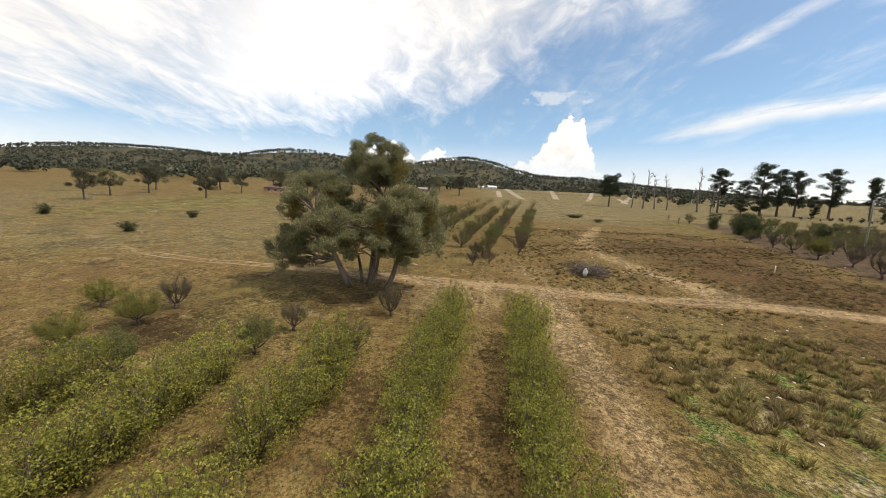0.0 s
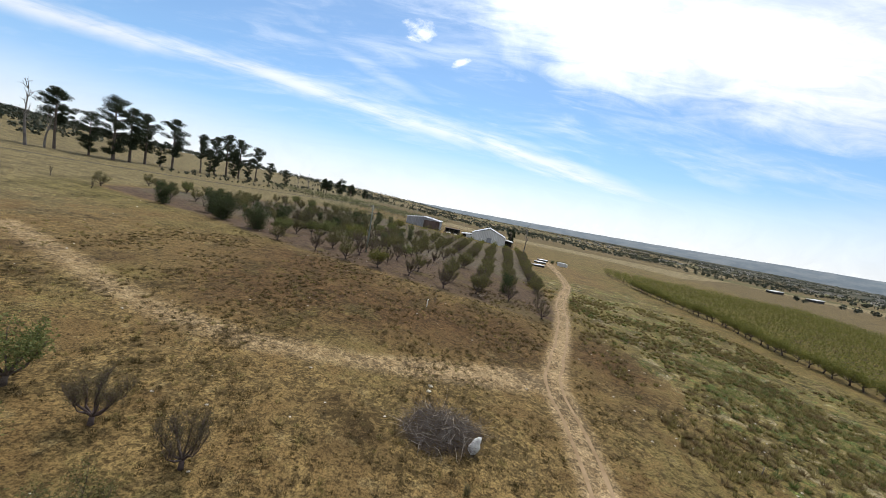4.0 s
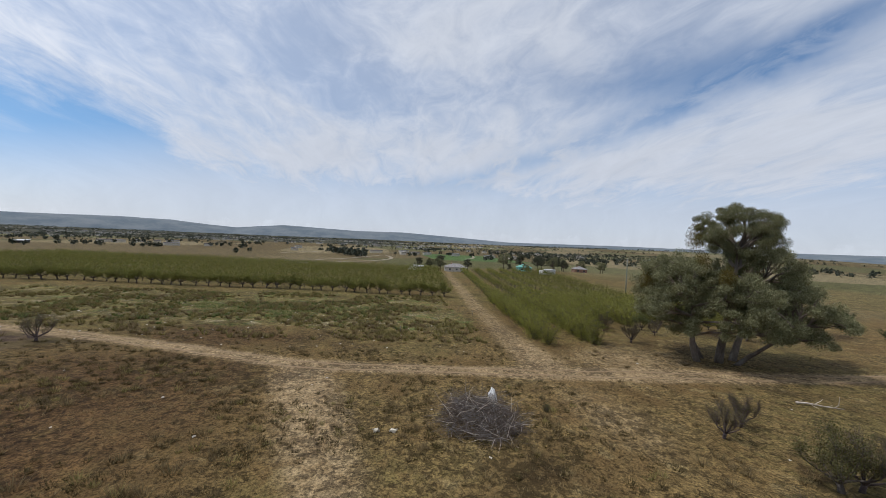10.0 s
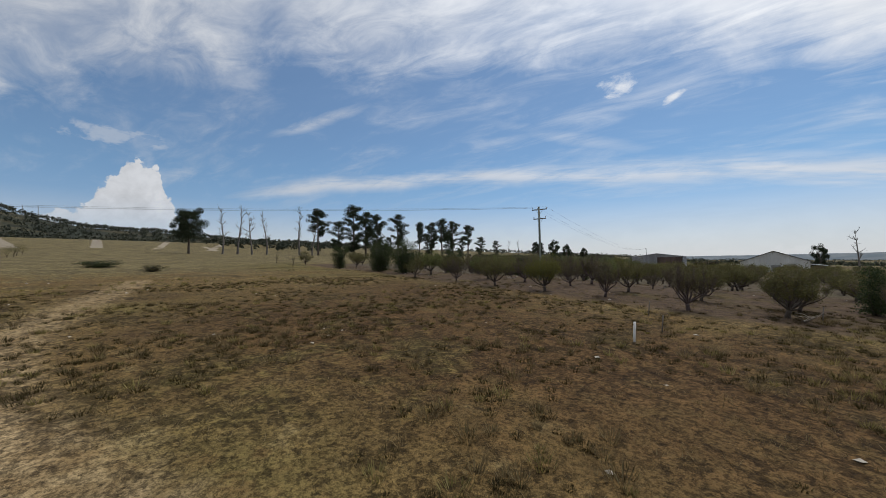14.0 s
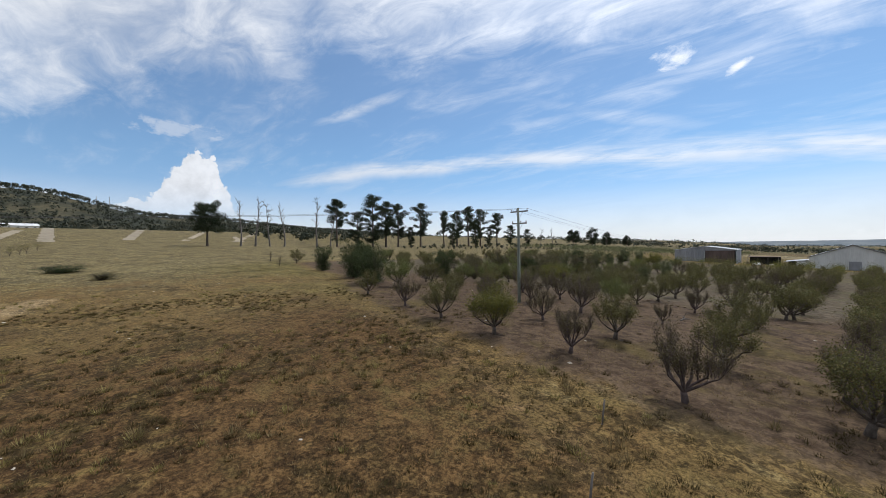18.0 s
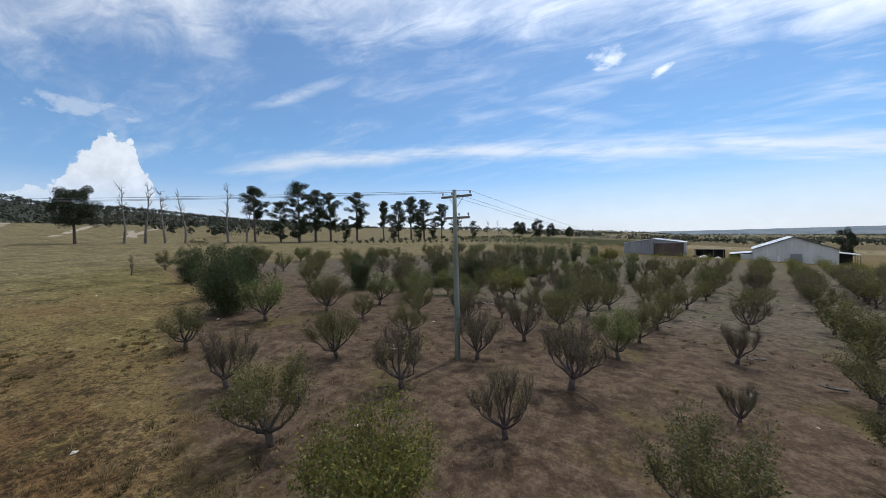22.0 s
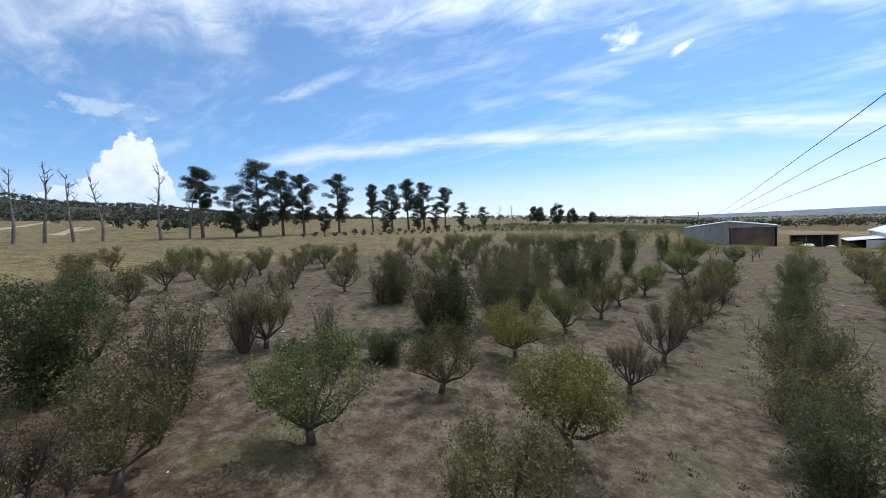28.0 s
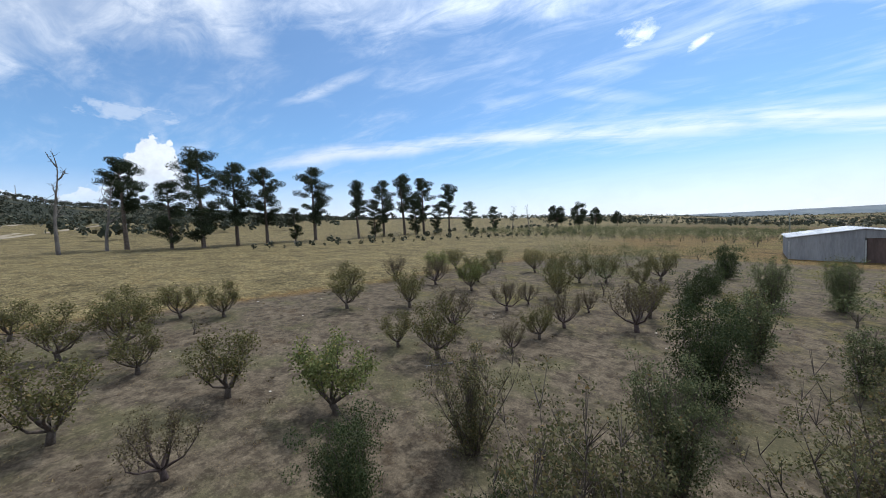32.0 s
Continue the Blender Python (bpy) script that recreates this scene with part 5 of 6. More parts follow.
for x, y, h in ((-161.7, 35.3, 19.6), (-99.0, 276.2, 15.2), (-100.4, 324.7, 18.1), (-99.2, 360.4, 15.3), (-93.7, 410.8, 13.3), (53.5, 172.0, 11.5)):
    stand("broad_tree", x, y, h, ROUNDS[int(h * 10) % 2], "dark broad-headed tree standing in pasture", "tree", "broad trees", wide=0.55 if x > 0 else 0.78)
GUMS = [round_model(81, "bush", 22, 0.35), round_model(82, "bush", 26, 0.28), round_model(83, "gum", 26, 0.4)]
for i, (x, y, h) in enumerate(((-197.3, -53.2, 13.8), (-204.0, -109.7, 13.8), (-235.3, -68.3, 12.5), (-118.0, -141.1, 12.5), (-151.0, -141.1, 11.2), (-169.5, -133.6, 10.0), (-120.2, -162.1, 11.2), (-79.2, -152.5, 10.0), (-200.8, -129.0, 11.2), (-228.4, -119.3, 11.2), (-269.8, -60.0, 11.2), (-290.5, -32.4, 10.0), (-90.4, -184.2, 11.2), (-111.1, -198.0, 12.5), (-69.7, -181.4, 10.0), (-138.7, -184.2, 12.5), (-159.4, -198.0, 12.5), (-184.2, -177.3, 13.8), (-49.0, -170.4, 10.0), (-214.6, -170.4, 12.5), (-242.2, -156.6, 11.2), (-262.9, -108.3, 11.2), (188, -112, 8.5), (185, -119, 8), (192, -116, 7), (182, -124, 6.5), (190, -150, 7), (196, -155, 6), (203, -128, 8), (205, -146, 7), (191, -47, 6), (188, -52, 5), (195, -54, 6), (177, -237, 11), (222, -330, 10), (168, -98, 4.5), (176, -92, 4), (72.6, -163.2, 4.0), (176, -56, 6.5), (186, -58, 7.5), (184, -72, 6.0), (192, -94, 9.5), (194, -104, 8.5), (193, -124, 8.5), (199, -131, 7.5), (108, -232, 6), (-201, -72, 12.5), (-234, -108, 12), (-303, -52, 12))):
    stand("gum_tree", x, y, h, GUMS[i % 3], "grey-green gum tree on dry pasture", "gum tree", "scattered gums")

# low scrub patches
DRY = ((11.7, -65.0), (6.5, -62.0), (9.0, -58.2))
for x, y, h in ((-69.6, -13.6, 1.3), (-56.9, -10.3, 1.0), (-42.4, -74.3, 0.8), (-20.3, -116, 1.8), (2.0, -111.4, 2.0), (-14, -144, 2.4), (36, -102, 1.8), (33, -104, 1.5), (46, -108, 2.6), (50, -113, 2.6), (54, -119, 2.4),
                (11.7, -65.0, 1.2), (6.5, -62.0, 1.1), (9.0, -58.2, 1.0), (15.5, -42.5, 0.5), (66, 118, 1.6), (70, 122, 1.5), (74, 126, 1.4)):
    dry = (x, y) in DRY
    kind = "bare" if dry else ("tall" if h < 1.3 else "dense")
    wood, crown = model(kind, 0, False)
    t = thing("scrub_bush", x, y, "leafless grey scrub bush on dry grass" if dry else "low scrubby bush on dry grass", "bush", "scrub", float(rng.uniform(0, 6.28)))
    wide = 3.0 if x < -45 else 1.0
    t.scale = (h / 1.6 * wide, h / 1.6 * wide * 0.8, h / 2.6)
    part("stems", wood, None, t)
    part("crown", crown, None, t)


# ---- power line ----
def power_pole(x, y, h, turn, double=True):
    t = thing("power_pole", x, y, "tall grey-green timber power pole with two crossarms" if double else "timber power pole with a crossarm", "power pole", "power line", turn)
    part("pole", Shape().tube([(0, 0, -0.6), (0.02, 0, h * 0.35), (0.0, 0.03, h * 0.7), (0, 0, h)], (0.17, 0.155, 0.135, 0.115), 14), M_POLE, t, "", True)
    for k, (z, half) in enumerate(((h - 0.35, 1.05), (h - 1.6, 0.9))[: 2 if double else 1]):
        part("crossarm", Shape().box(0, 0.18, z, half * 2, 0.10, 0.13), M_DEAD, t)
        for s in (-1, 1):
            part("brace", Shape().tube([(s * half * 0.45, 0.18, z - 0.06), (s * 0.08, 0.15, z - 0.62)], (0.018, 0.018), 5), M_IRON, t)
        for px in (-half * 0.92, 0.18 if k else -0.3, half * 0.92):
            part("insulator", Shape().tube([(px, 0.18, z + 0.06), (px, 0.18, z + 0.12), (px, 0.18, z + 0.15), (px, 0.18, z + 0.2), (px, 0.18, z + 0.24), (px, 0.18, z + 0.27)], (0.02, 0.02, 0.055, 0.045, 0.06, 0.025), 9), M_CERAMIC, t, "", True)
    part("cap", Shape().tube([(0, 0, h), (0, 0, h + 0.02)], (0.125, 0.12), 12), M_IRON, t)
    return t


def wire(a, b, sag):
    n = 14
    pts = [tuple(np.array(a) * (1 - i / n) + np.array(b) * (i / n) - np.array((0, 0, 4 * sag * (i / n) * (1 - i / n)))) for i in range(n + 1)]
    lone("power_wire", Shape().tube(pts, [0.009] * (n + 1), 4, False), M_WIRE, "thin sagging overhead power wire", "wire", "structure", "power wires")


POLE = (-3.4, 15.9)
power_pole(POLE[0], POLE[1], 9.9, radians(-4), True)
power_pole(-8.0, 186.0, 9.0, radians(86), False)
for px in (-0.97, -0.3, 0.97):
    c, s = math.cos(radians(-4)), math.sin(radians(-4))
    p = (POLE[0] + px * c - 0.18 * s, POLE[1] + px * s + 0.18 * c, gz(*POLE) + 9.82)
    wire(p, (-95 + px * 0.35, -66 - px, gz(-95, -66) + 9.0), 1.6)
    wire(p, (-8.0 + px, 186 + px * 0.2, gz(-8.0, 186) + 8.8), 2.6)
power_pole(-17.5, -86.5, 8.2, radians(70), False)
power_pole(-95.0, -66.0, 9.0, radians(70), False)
wire((-17.5, -86.5, gz(-17.5, -86.5) + 8.0), (-95, -66, gz(-95, -66) + 8.8), 0.8)
power_pole(97.0, -103.0, 10.5, radians(0), False)


def plain_post(x, y, h, mat, label, r0=0.05, lean=(0, 0)):
    t = thing("post", x, y, label, "post", "posts")
    part("shaft", Shape().tube([(0, 0, -0.2), (lean[0] * 0.5, lean[1] * 0.5, h * 0.5), (lean[0], lean[1], h)], (r0, r0 * 0.95, r0 * 0.9), 8), mat, t, "", True)


plain_post(11.3, -11.5, 1.0, M_WHITEPAINT, "white painted marker post standing in dry grass", 0.07, (0.06, 0.02))
plain_post(-20.5, -93.0, 4.0, M_DEAD, "leaning grey timber post on the slope", 0.08, (0.2, 0.1))
for x, y in ((11.2, -3.8), (12.3, -8.4), (52.6, -46.0), (58.0, -44.6), (39.0, -34.0), (20.9, 2.6)):
    plain_post(x, y, 1.0 if x < 30 else 0.8, M_DEAD, "short weathered stake in the ground", 0.035, (0.1, 0.04))


# ---- brush pile, sack, rubbish, fallen branches ----
def brush_pile(x, y):
    r = np.random.default_rng(12)
    t = thing("brush_pile", x, y, "heap of grey cut branches and brushwood beside the track", "brush pile")
    for mat, n, rad, lab in ((M_BRUSH, 2000, 0.007, "grey-brown twigs"), (M_DEAD, 300, 0.012, "grey branches"), (M_PALEWOOD, 80, 0.014, "bleached branches")):
        sh = Shape()
        for _ in range(n):
            a, rr = r.uniform(0, 6.28), 2.7 * math.sqrt(r.uniform(0, 1))
            rr *= 0.8 + 0.35 * noise.noise((math.cos(a) * 1.3, math.sin(a) * 1.3, 2.0))
            px, py = math.cos(a) * rr * 1.2, math.sin(a) * rr * 0.95
            top = 1.2 * max(0.1, 1 - (rr / 3.0) ** 2) * (0.8 + 0.5 * noise.noise((px * 0.9, py * 0.9, 5.0)))
            start = np.array((px, py, (r.uniform(0.02, 1.0) if mat is M_BRUSH else r.uniform(0.7, 1.05)) * top))
            d = np.array((r.normal(), r.normal(), r.normal() * 0.35))
            br = crooked(start, d, r.uniform(0.7, 1.9), 3, r, 0.25)
            br[:, 2] = np.maximum(br[:, 2], 0.02)
            sh.tube(br, (rad, rad * 0.85, rad * 0.6, rad * 0.25), 4, False)
        part("brushwood", sh, mat, t, lab)
    sh = Shape()
    pts = np.column_stack([r.normal(size=1500) * 1.1, r.normal(size=1500) * 0.85, r.uniform(0.02, 0.6, 1500)])
    part("leaf_litter", sh.leaves(pts, 0.10, 0.03, r), LEAF["bare"], t)


brush_pile(13.9, -38.0)


def sack(x, y):
    """A crumpled white sack standing against the pile."""
    bm = bmesh.new()
    bmesh.ops.create_icosphere(bm, subdivisions=4, radius=1.0)
    for v in bm.verts:
        n = noise.noise(v.co * 1.6) * 0.28 + noise.noise(v.co * 4.5) * 0.10 + noise.noise(v.co * 11) * 0.035
        v.co *= 1 + n
        v.co.x *= 0.27 + 0.10 * (v.co.z < 0)
        v.co.y *= 0.25
        v.co.z *= 0.56
        v.co.x += 0.22 * v.co.z
    for f in bm.faces:
        f.smooth = True
    me = bpy.data.meshes.new("plastic_sack")
    bm.to_mesh(me)
    bm.free()
    me.materials.append(M_POLY)
    ob = tagged(new("plastic_sack", me), "crumpled white plastic sack lodged in the brush pile", "sack")
    ob.location = (x, y, gz(x, y) + 0.62)


sack(16.1, -39.2)
for x, y, a, s in ((13.0, -32.1, 0.4, 0.34), (12.9, -33.0, 1.2, 0.36)):
    bm = bmesh.new()
    bmesh.ops.create_cube(bm, size=1.0)
    bmesh.ops.subdivide_edges(bm, edges=bm.edges[:], cuts=3, use_grid_fill=True)
    for v in bm.verts:
        v.co = Vector((v.co.x * s, v.co.y * s * 0.8, v.co.z * 0.02 + 0.13 * noise.noise(v.co * 2.3)))
    me = bpy.data.meshes.new("cardboard_piece")
    bm.to_mesh(me)
    bm.free()
    me.materials.append(M_CARD)
    ob = tagged(new("cardboard_piece", me), "pale torn piece of cardboard on the grass", "rubbish", "rubbish")
    ob.matrix_world = pose(x, y, gz(x, y) + 0.07, 6, 4, math.degrees(a))


def fallen_branch(x, y, size, seed, mat, label="bleached fallen branch with broken twigs"):
    r = np.random.default_rng(seed)
    t = thing("fallen_branch", x, y, label, "branch", "fallen branches", r.uniform(0, 6.28))
    sh = Shape()
    main = crooked((-size * 0.5, 0, 0.08), (1, 0.1, 0.08), size, 5, r, 0.12)
    main[:, 2] = np.maximum(main[:, 2], 0.05)
    sh.tube(main, np.linspace(0.075, 0.02, 6), 6)
    part("limb", sh, mat, t, "", True)
    for i in range(1, 5):
        tw = crooked(main[i], (0.5, r.normal(), 0.3 + 0.3 * abs(r.normal())), size * 0.35, 3, r, 0.25)
        tw[:, 2] = np.maximum(tw[:, 2], 0.03)
        part("twig", Shape().tube(tw, (0.035, 0.025, 0.018, 0.008), 5, False), mat, t)


for i, (x, y, s, m) in enumerate(((14.9, -61.9, 2.6, M_PALEWOOD), (1.9, -51.0, 2.0, M_DEAD), (20.0, 0.4, 2.8, M_PALEWOOD), (10.7, 20.7, 1.8, M_DEAD), (14.3, 24.3, 1.6, M_DEAD), (-36.9, 58.0, 2.6, M_DEAD), (-43.8, 44.8, 2.0, M_DEAD), (-10.6, 34.4, 2.4, M_PALEWOOD),
                                  (-35.2, 77.6, 2.0, M_DEAD), (47.2, -83.6, 3.4, M_PALEWOOD), (-7.3, 15.1, 1.2, M_PALEWOOD), (-42.8, 57.2, 1.2, M_DEAD), (11.6, 28.5, 1.6, M_DEAD), (-24.0, 60.0, 1.8, M_DEAD), (5.7, -55.6, 1.4, M_DEAD))):
    fallen_branch(x, y, s, 300 + i, m)
brush_low = [(45.6, -86.0), (-11.2, 34.6)]
for i, (x, y) in enumerate(brush_low):
    fallen_branch(x, y, 2.4, 350 + i, M_BRUSH, "tangle of grey dead branches")


# ---- sheds and houses ----
def local(parent, name, shape, mat, label=""):
    return part(name, shape, mat, parent, label)


def gable_roof(w, d, eave, ridge, over, thick=0.12):
    """Two sloping sheets over a width w (x) and depth d (y), front at y = 0."""
    out = []
    for s in (-1, 1):
        sh = Shape()
        rise = (ridge - eave) / (w / 2)
        xe = s * (w / 2 + over)
        ze = eave - rise * over
        n = 24
        for i in range(n):
            y0, y1 = -over + (d + 2 * over) * i / n, -over + (d + 2 * over) * (i + 1) / n
            b = 0.03 if i % 2 else 0.0
            sh.add([(0, y0, ridge + b), (xe, y0, ze + b), (xe, y1, ze + b), (0, y1, ridge + b), (0, y0, ridge - thick), (xe, y0, ze - thick), (xe, y1, ze - thick), (0, y1, ridge - thick)],
                   [(0, 1, 2, 3), (7, 6, 5, 4), (0, 4, 5, 1), (1, 5, 6, 2), (2, 6, 7, 3), (3, 7, 4, 0)])
        out.append(sh)
    return out


def ribbed_wall(x0, x1, y0, y1, z0, tops, pitch=0.5):
    """A corrugated sheet wall from (x0, y0) to (x1, y1), one folded sheet with thickness; tops(t) gives its upper edge."""
    ln = math.hypot(x1 - x0, y1 - y0)
    n = max(4, int(2 * ln / pitch))
    nx, ny = (y1 - y0) / ln, -(x1 - x0) / ln
    v, f = [], []
    for i in range(n + 1):
        t, o = i / n, (0.05 if i % 4 in (1, 2) else 0.0)
        x, y = x0 + (x1 - x0) * t, y0 + (y1 - y0) * t
        for q in (o, -0.1):
            v += [(x + nx * q, y + ny * q, z0), (x + nx * q, y + ny * q, tops(t))]
        if i:
            a, b = 4 * i - 4, 4 * i
            f += [(a, b, b + 1, a + 1), (a + 2, a + 3, b + 3, b + 2), (a + 1, b + 1, b + 3, a + 3), (a, a + 2, b + 2, b)]
    f += [(0, 1, 3, 2), (4 * n, 4 * n + 2, 4 * n + 3, 4 * n + 1)]
    return Shape().add(v, f)


def white_shed(x, y, turn):
    t = thing("farm_shed", x, y, "large pale grey gabled farm shed with lean-to roofs", "shed", turn=turn)
    w, d, ev, rd = 20.0, 26.0, 4.3, 8.2
    local(t, "front_wall", ribbed_wall(-w / 2, w / 2, 0, 0, -1.0, lambda s: ev + (rd - ev) * (1 - abs(2 * s - 1)) - 0.15), M_SHEDWALL)
    local(t, "back_wall", ribbed_wall(w / 2, -w / 2, d, d, -1.0, lambda s: ev + (rd - ev) * (1 - abs(2 * s - 1)) - 0.15), M_SHEDWALL)
    local(t, "side_wall", ribbed_wall(-w / 2, -w / 2, d, 0, -1.0, lambda s: ev - 0.1), M_SHEDWALL)
    local(t, "side_wall", ribbed_wall(w / 2, w / 2, 0, d, -1.0, lambda s: ev - 0.1), M_SHEDWALL)
    for sh in gable_roof(w, d, ev, rd, 0.35):
        local(t, "roof", sh, M_ZINC, "corrugated zinc roof sheet")
    for s in (-1, 1):
        slope = math.hypot(w / 2 + 0.4, rd - ev)
        sh = Shape()
        sh.add([(0, -0.42, rd + 0.10), (s * (w / 2 + 0.38), -0.42, ev - 0.10), (s * (w / 2 + 0.38), -0.42, ev - 0.34), (0, -0.42, rd - 0.16),
                (0, -0.34, rd + 0.10), (s * (w / 2 + 0.38), -0.34, ev - 0.10), (s * (w / 2 + 0.38), -0.34, ev - 0.34), (0, -0.34, rd - 0.16)],
               [(0, 1, 2, 3), (7, 6, 5, 4), (0, 4, 5, 1), (1, 5, 6, 2), (2, 6, 7, 3), (3, 7, 4, 0)])
        local(t, "barge_board", sh, M_TRIM, "dark barge board")
    door = local(t, "door", Shape().box(0.6, -0.14, 1.0, 2.8, 0.08, 3.6), M_GREYSHEET, "grey sliding door")
    local(door, "handle", Shape().box(1.7, -0.22, 1.1, 0.08, 0.06, 0.5), M_IRON)
    local(t, "window_patch", Shape().box(-3.6, -0.12, 0.9, 0.5, 0.05, 2.0), M_WHITEPAINT)
    # lean-to on either side
    for s, wid in ((-1, 6.5), (1, 5.0)):
        x0, x1 = s * w / 2, s * (w / 2 + wid)
        sh = Shape()
        for i in range(12):
            a, b = 3 + 12 * i / 12, 3 + 12 * (i + 1) / 12
            o = 0.03 * (i % 2)
            sh.add([(x0, a, 3.1 + o), (x1, a, 2.5 + o), (x1, b, 2.5 + o), (x0, b, 3.1 + o), (x0, a, 2.98), (x1, a, 2.38), (x1, b, 2.38), (x0, b, 2.98)],
                   [(0, 1, 2, 3), (7, 6, 5, 4), (0, 4, 5, 1), (1, 5, 6, 2), (2, 6, 7, 3), (3, 7, 4, 0)])
        local(t, "lean_to_roof", sh, M_ZINC)
        for i in range(4):
            local(t, "lean_to_post", Shape().tube([(x1 - s * 0.15, 3.2 + 3.8 * i, -1), (x1 - s * 0.15, 3.2 + 3.8 * i, 2.42)], (0.07, 0.07), 6), M_DEAD, "")
        local(t, "lean_to_wall", Shape().box((x0 + x1) / 2, 14.8, 0.8, wid - 0.3, 0.1, 3.4), M_DARK)
        if s < 0:
            local(t, "lean_to_wall", Shape().box(x0 - 1.7, 3.1, 0.8, 3.2, 0.1, 3.5), M_SHEDWALL)
    return t


white_shed(38.0, 157.0, radians(-7))


def old_barn(x, y, turn):
    t = thing("barn", x, y, "old grey corrugated barn with a rusty sliding door", "barn", turn=turn)
    w, d, ev, rd = 20.0, 16.0, 4.8, 6.2
    top = lambda s: ev + (rd - ev) * (1 - abs(2 * s - 1)) - 0.12
    local(t, "front_wall", ribbed_wall(-w / 2, 0, 0, 0, -1, lambda s: top(s / 2), 0.4), M_GREYSHEET)
    local(t, "door", ribbed_wall(0.3, w / 2 - 0.5, 0.12, 0.12, -1, lambda s: 4.4, 0.4), M_RUST, "rusty brown sliding door")
    local(t, "gable_sheet", ribbed_wall(0, w / 2, 0, 0, 4.4, lambda s: top(0.5 + s / 2), 0.4), M_GREYSHEET)
    local(t, "back_wall", ribbed_wall(w / 2, -w / 2, d, d, -1, top, 0.6), M_GREYSHEET)
    local(t, "side_wall", ribbed_wall(-w / 2, -w / 2, d, 0, -1, lambda s: ev - 0.1, 0.5), M_GREYSHEET)
    local(t, "side_wall", ribbed_wall(w / 2, w / 2, 0, d, -1, lambda s: ev - 0.1, 0.5), M_GREYSHEET)
    for xx in (0.1, w / 2 - 0.1, -w / 2 + 0.1):
        local(t, "corner_post", Shape().box(xx, -0.1, 1.5, 0.16, 0.1, 5.0), M_IRON)
    for sh in gable_roof(w, d, ev, rd, 0.3):
        local(t, "roof", sh, M_ZINC)
    return t


old_barn(-1.2, 158.0, radians(-3))


def machine_bay(x, y, turn):
    t = thing("machine_bay", x, y, "dark open machinery bay with a low roof beside the barn", "shed", turn=turn)
    local(t, "roof", Shape().box(0, 0, 2.9, 9, 5, 0.14), M_RUST)
    local(t, "back_wall", Shape().box(0, 2.4, 1.2, 9, 0.1, 3.3), M_DARK)
    for i in range(4):
        local(t, "post", Shape().tube([(-4.3 + 2.87 * i, -2.3, -0.6), (-4.3 + 2.87 * i, -2.3, 2.85)], (0.08, 0.08), 6), M_DEAD)
    return t


machine_bay(16.5, 164.0, radians(-8))
for i, (x, y, sx, sy, sz, mat, lab) in enumerate(((14.5, 158.5, 2.2, 1.2, 0.9, M_WHITEPAINT, "pale stacked farm goods under a sheet"), (18.6, 158.0, 1.6, 1.4, 0.8, M_STONE, "heap of pale rubble beside the bay"), (12.0, 158.6, 1.0, 1.0, 1.2, M_RUST, "rusty metal bin beside the old barn"))):
    bm = bmesh.new()
    bmesh.ops.create_icosphere(bm, subdivisions=3, radius=0.6)
    for v in bm.verts:
        v.co *= 1 + 0.25 * noise.noise(v.co * 3 + Vector((i, 0, 0)))
        v.co = Vector((v.co.x * sx, v.co.y * sy, max(v.co.z, -0.3) * sz))
    me = bpy.data.meshes.new("farm_heap")
    bm.to_mesh(me)
    bm.free()
    me.materials.append(mat)
    ob = tagged(new("farm_heap", me), lab, "heap")
    ob.location = (x, y, gz(x, y) + 0.28 * sz)


def small_house(name, x, y, turn, w, d, ev, rd, wall, roof, label, windows=3, hip=True, small=1.0):
    t = thing(name, x, y, label, "house", turn=turn)
    # four walls, with openings for the windows left between piers
    for s, (x0, y0, x1, y1) in enumerate(((-w / 2, 0, w / 2, 0), (w / 2, d, -w / 2, d), (-w / 2, d, -w / 2, 0), (w / 2, 0, w / 2, d))):
        local(t, "wall", Shape().box((x0 + x1) / 2, (y0 + y1) / 2, ev / 2 - 0.3, abs(x1 - x0) + 0.16 if s < 2 else 0.2, abs(y1 - y0) - 0.1 if s > 1 else 0.2, ev + 0.6), wall)
    o = 0.6
    sh = Shape()
    inset = d / 2 if hip else -o
    a = [(-w / 2 - o, -o, ev), (w / 2 + o, -o, ev), (w / 2 + o, d + o, ev), (-w / 2 - o, d + o, ev)]
    r0, r1 = (-w / 2 + inset, d / 2, rd), (w / 2 - inset, d / 2, rd)
    sh.add(a + [r0, r1] + [(p[0], p[1], p[2] - 0.15) for p in a], [(0, 1, 5, 4), (1, 2, 5), (2, 3, 4, 5), (3, 0, 4), (0, 6, 7, 1), (1, 7, 8, 2), (2, 8, 9, 3), (3, 9, 6, 0), (9, 8, 7, 6)])
    local(t, "roof", sh, roof)
    for i in range(windows):
        px = -w / 2 + w * (i + 0.5) / windows
        for yy in (-0.13, d + 0.13):
            win = local(t, "window", Shape().box(px, yy, ev * 0.52, 1.2, 0.05, 1.2), M_GLASS)
            local(win, "frame", Shape().box(px, yy * 1.02, ev * 0.52 - 0.66, 1.4, 0.1, 0.1), M_WHITEPAINT)
    for s in (-1, 1):
        win = local(t, "window", Shape().box(s * (w / 2 + 0.13), d / 2, ev * 0.52, 0.05, 1.2, 1.2), M_GLASS)
        local(win, "frame", Shape().box(s * (w / 2 + 0.14), d / 2, ev * 0.52 - 0.66, 0.1, 1.4, 0.1), M_WHITEPAINT)
    t.scale = (small, small, small)
    local(t, "chimney", Shape().box(w * 0.2, d * 0.5, rd + 0.1, 0.6, 0.6, 1.0), M_BRICK)
    return t


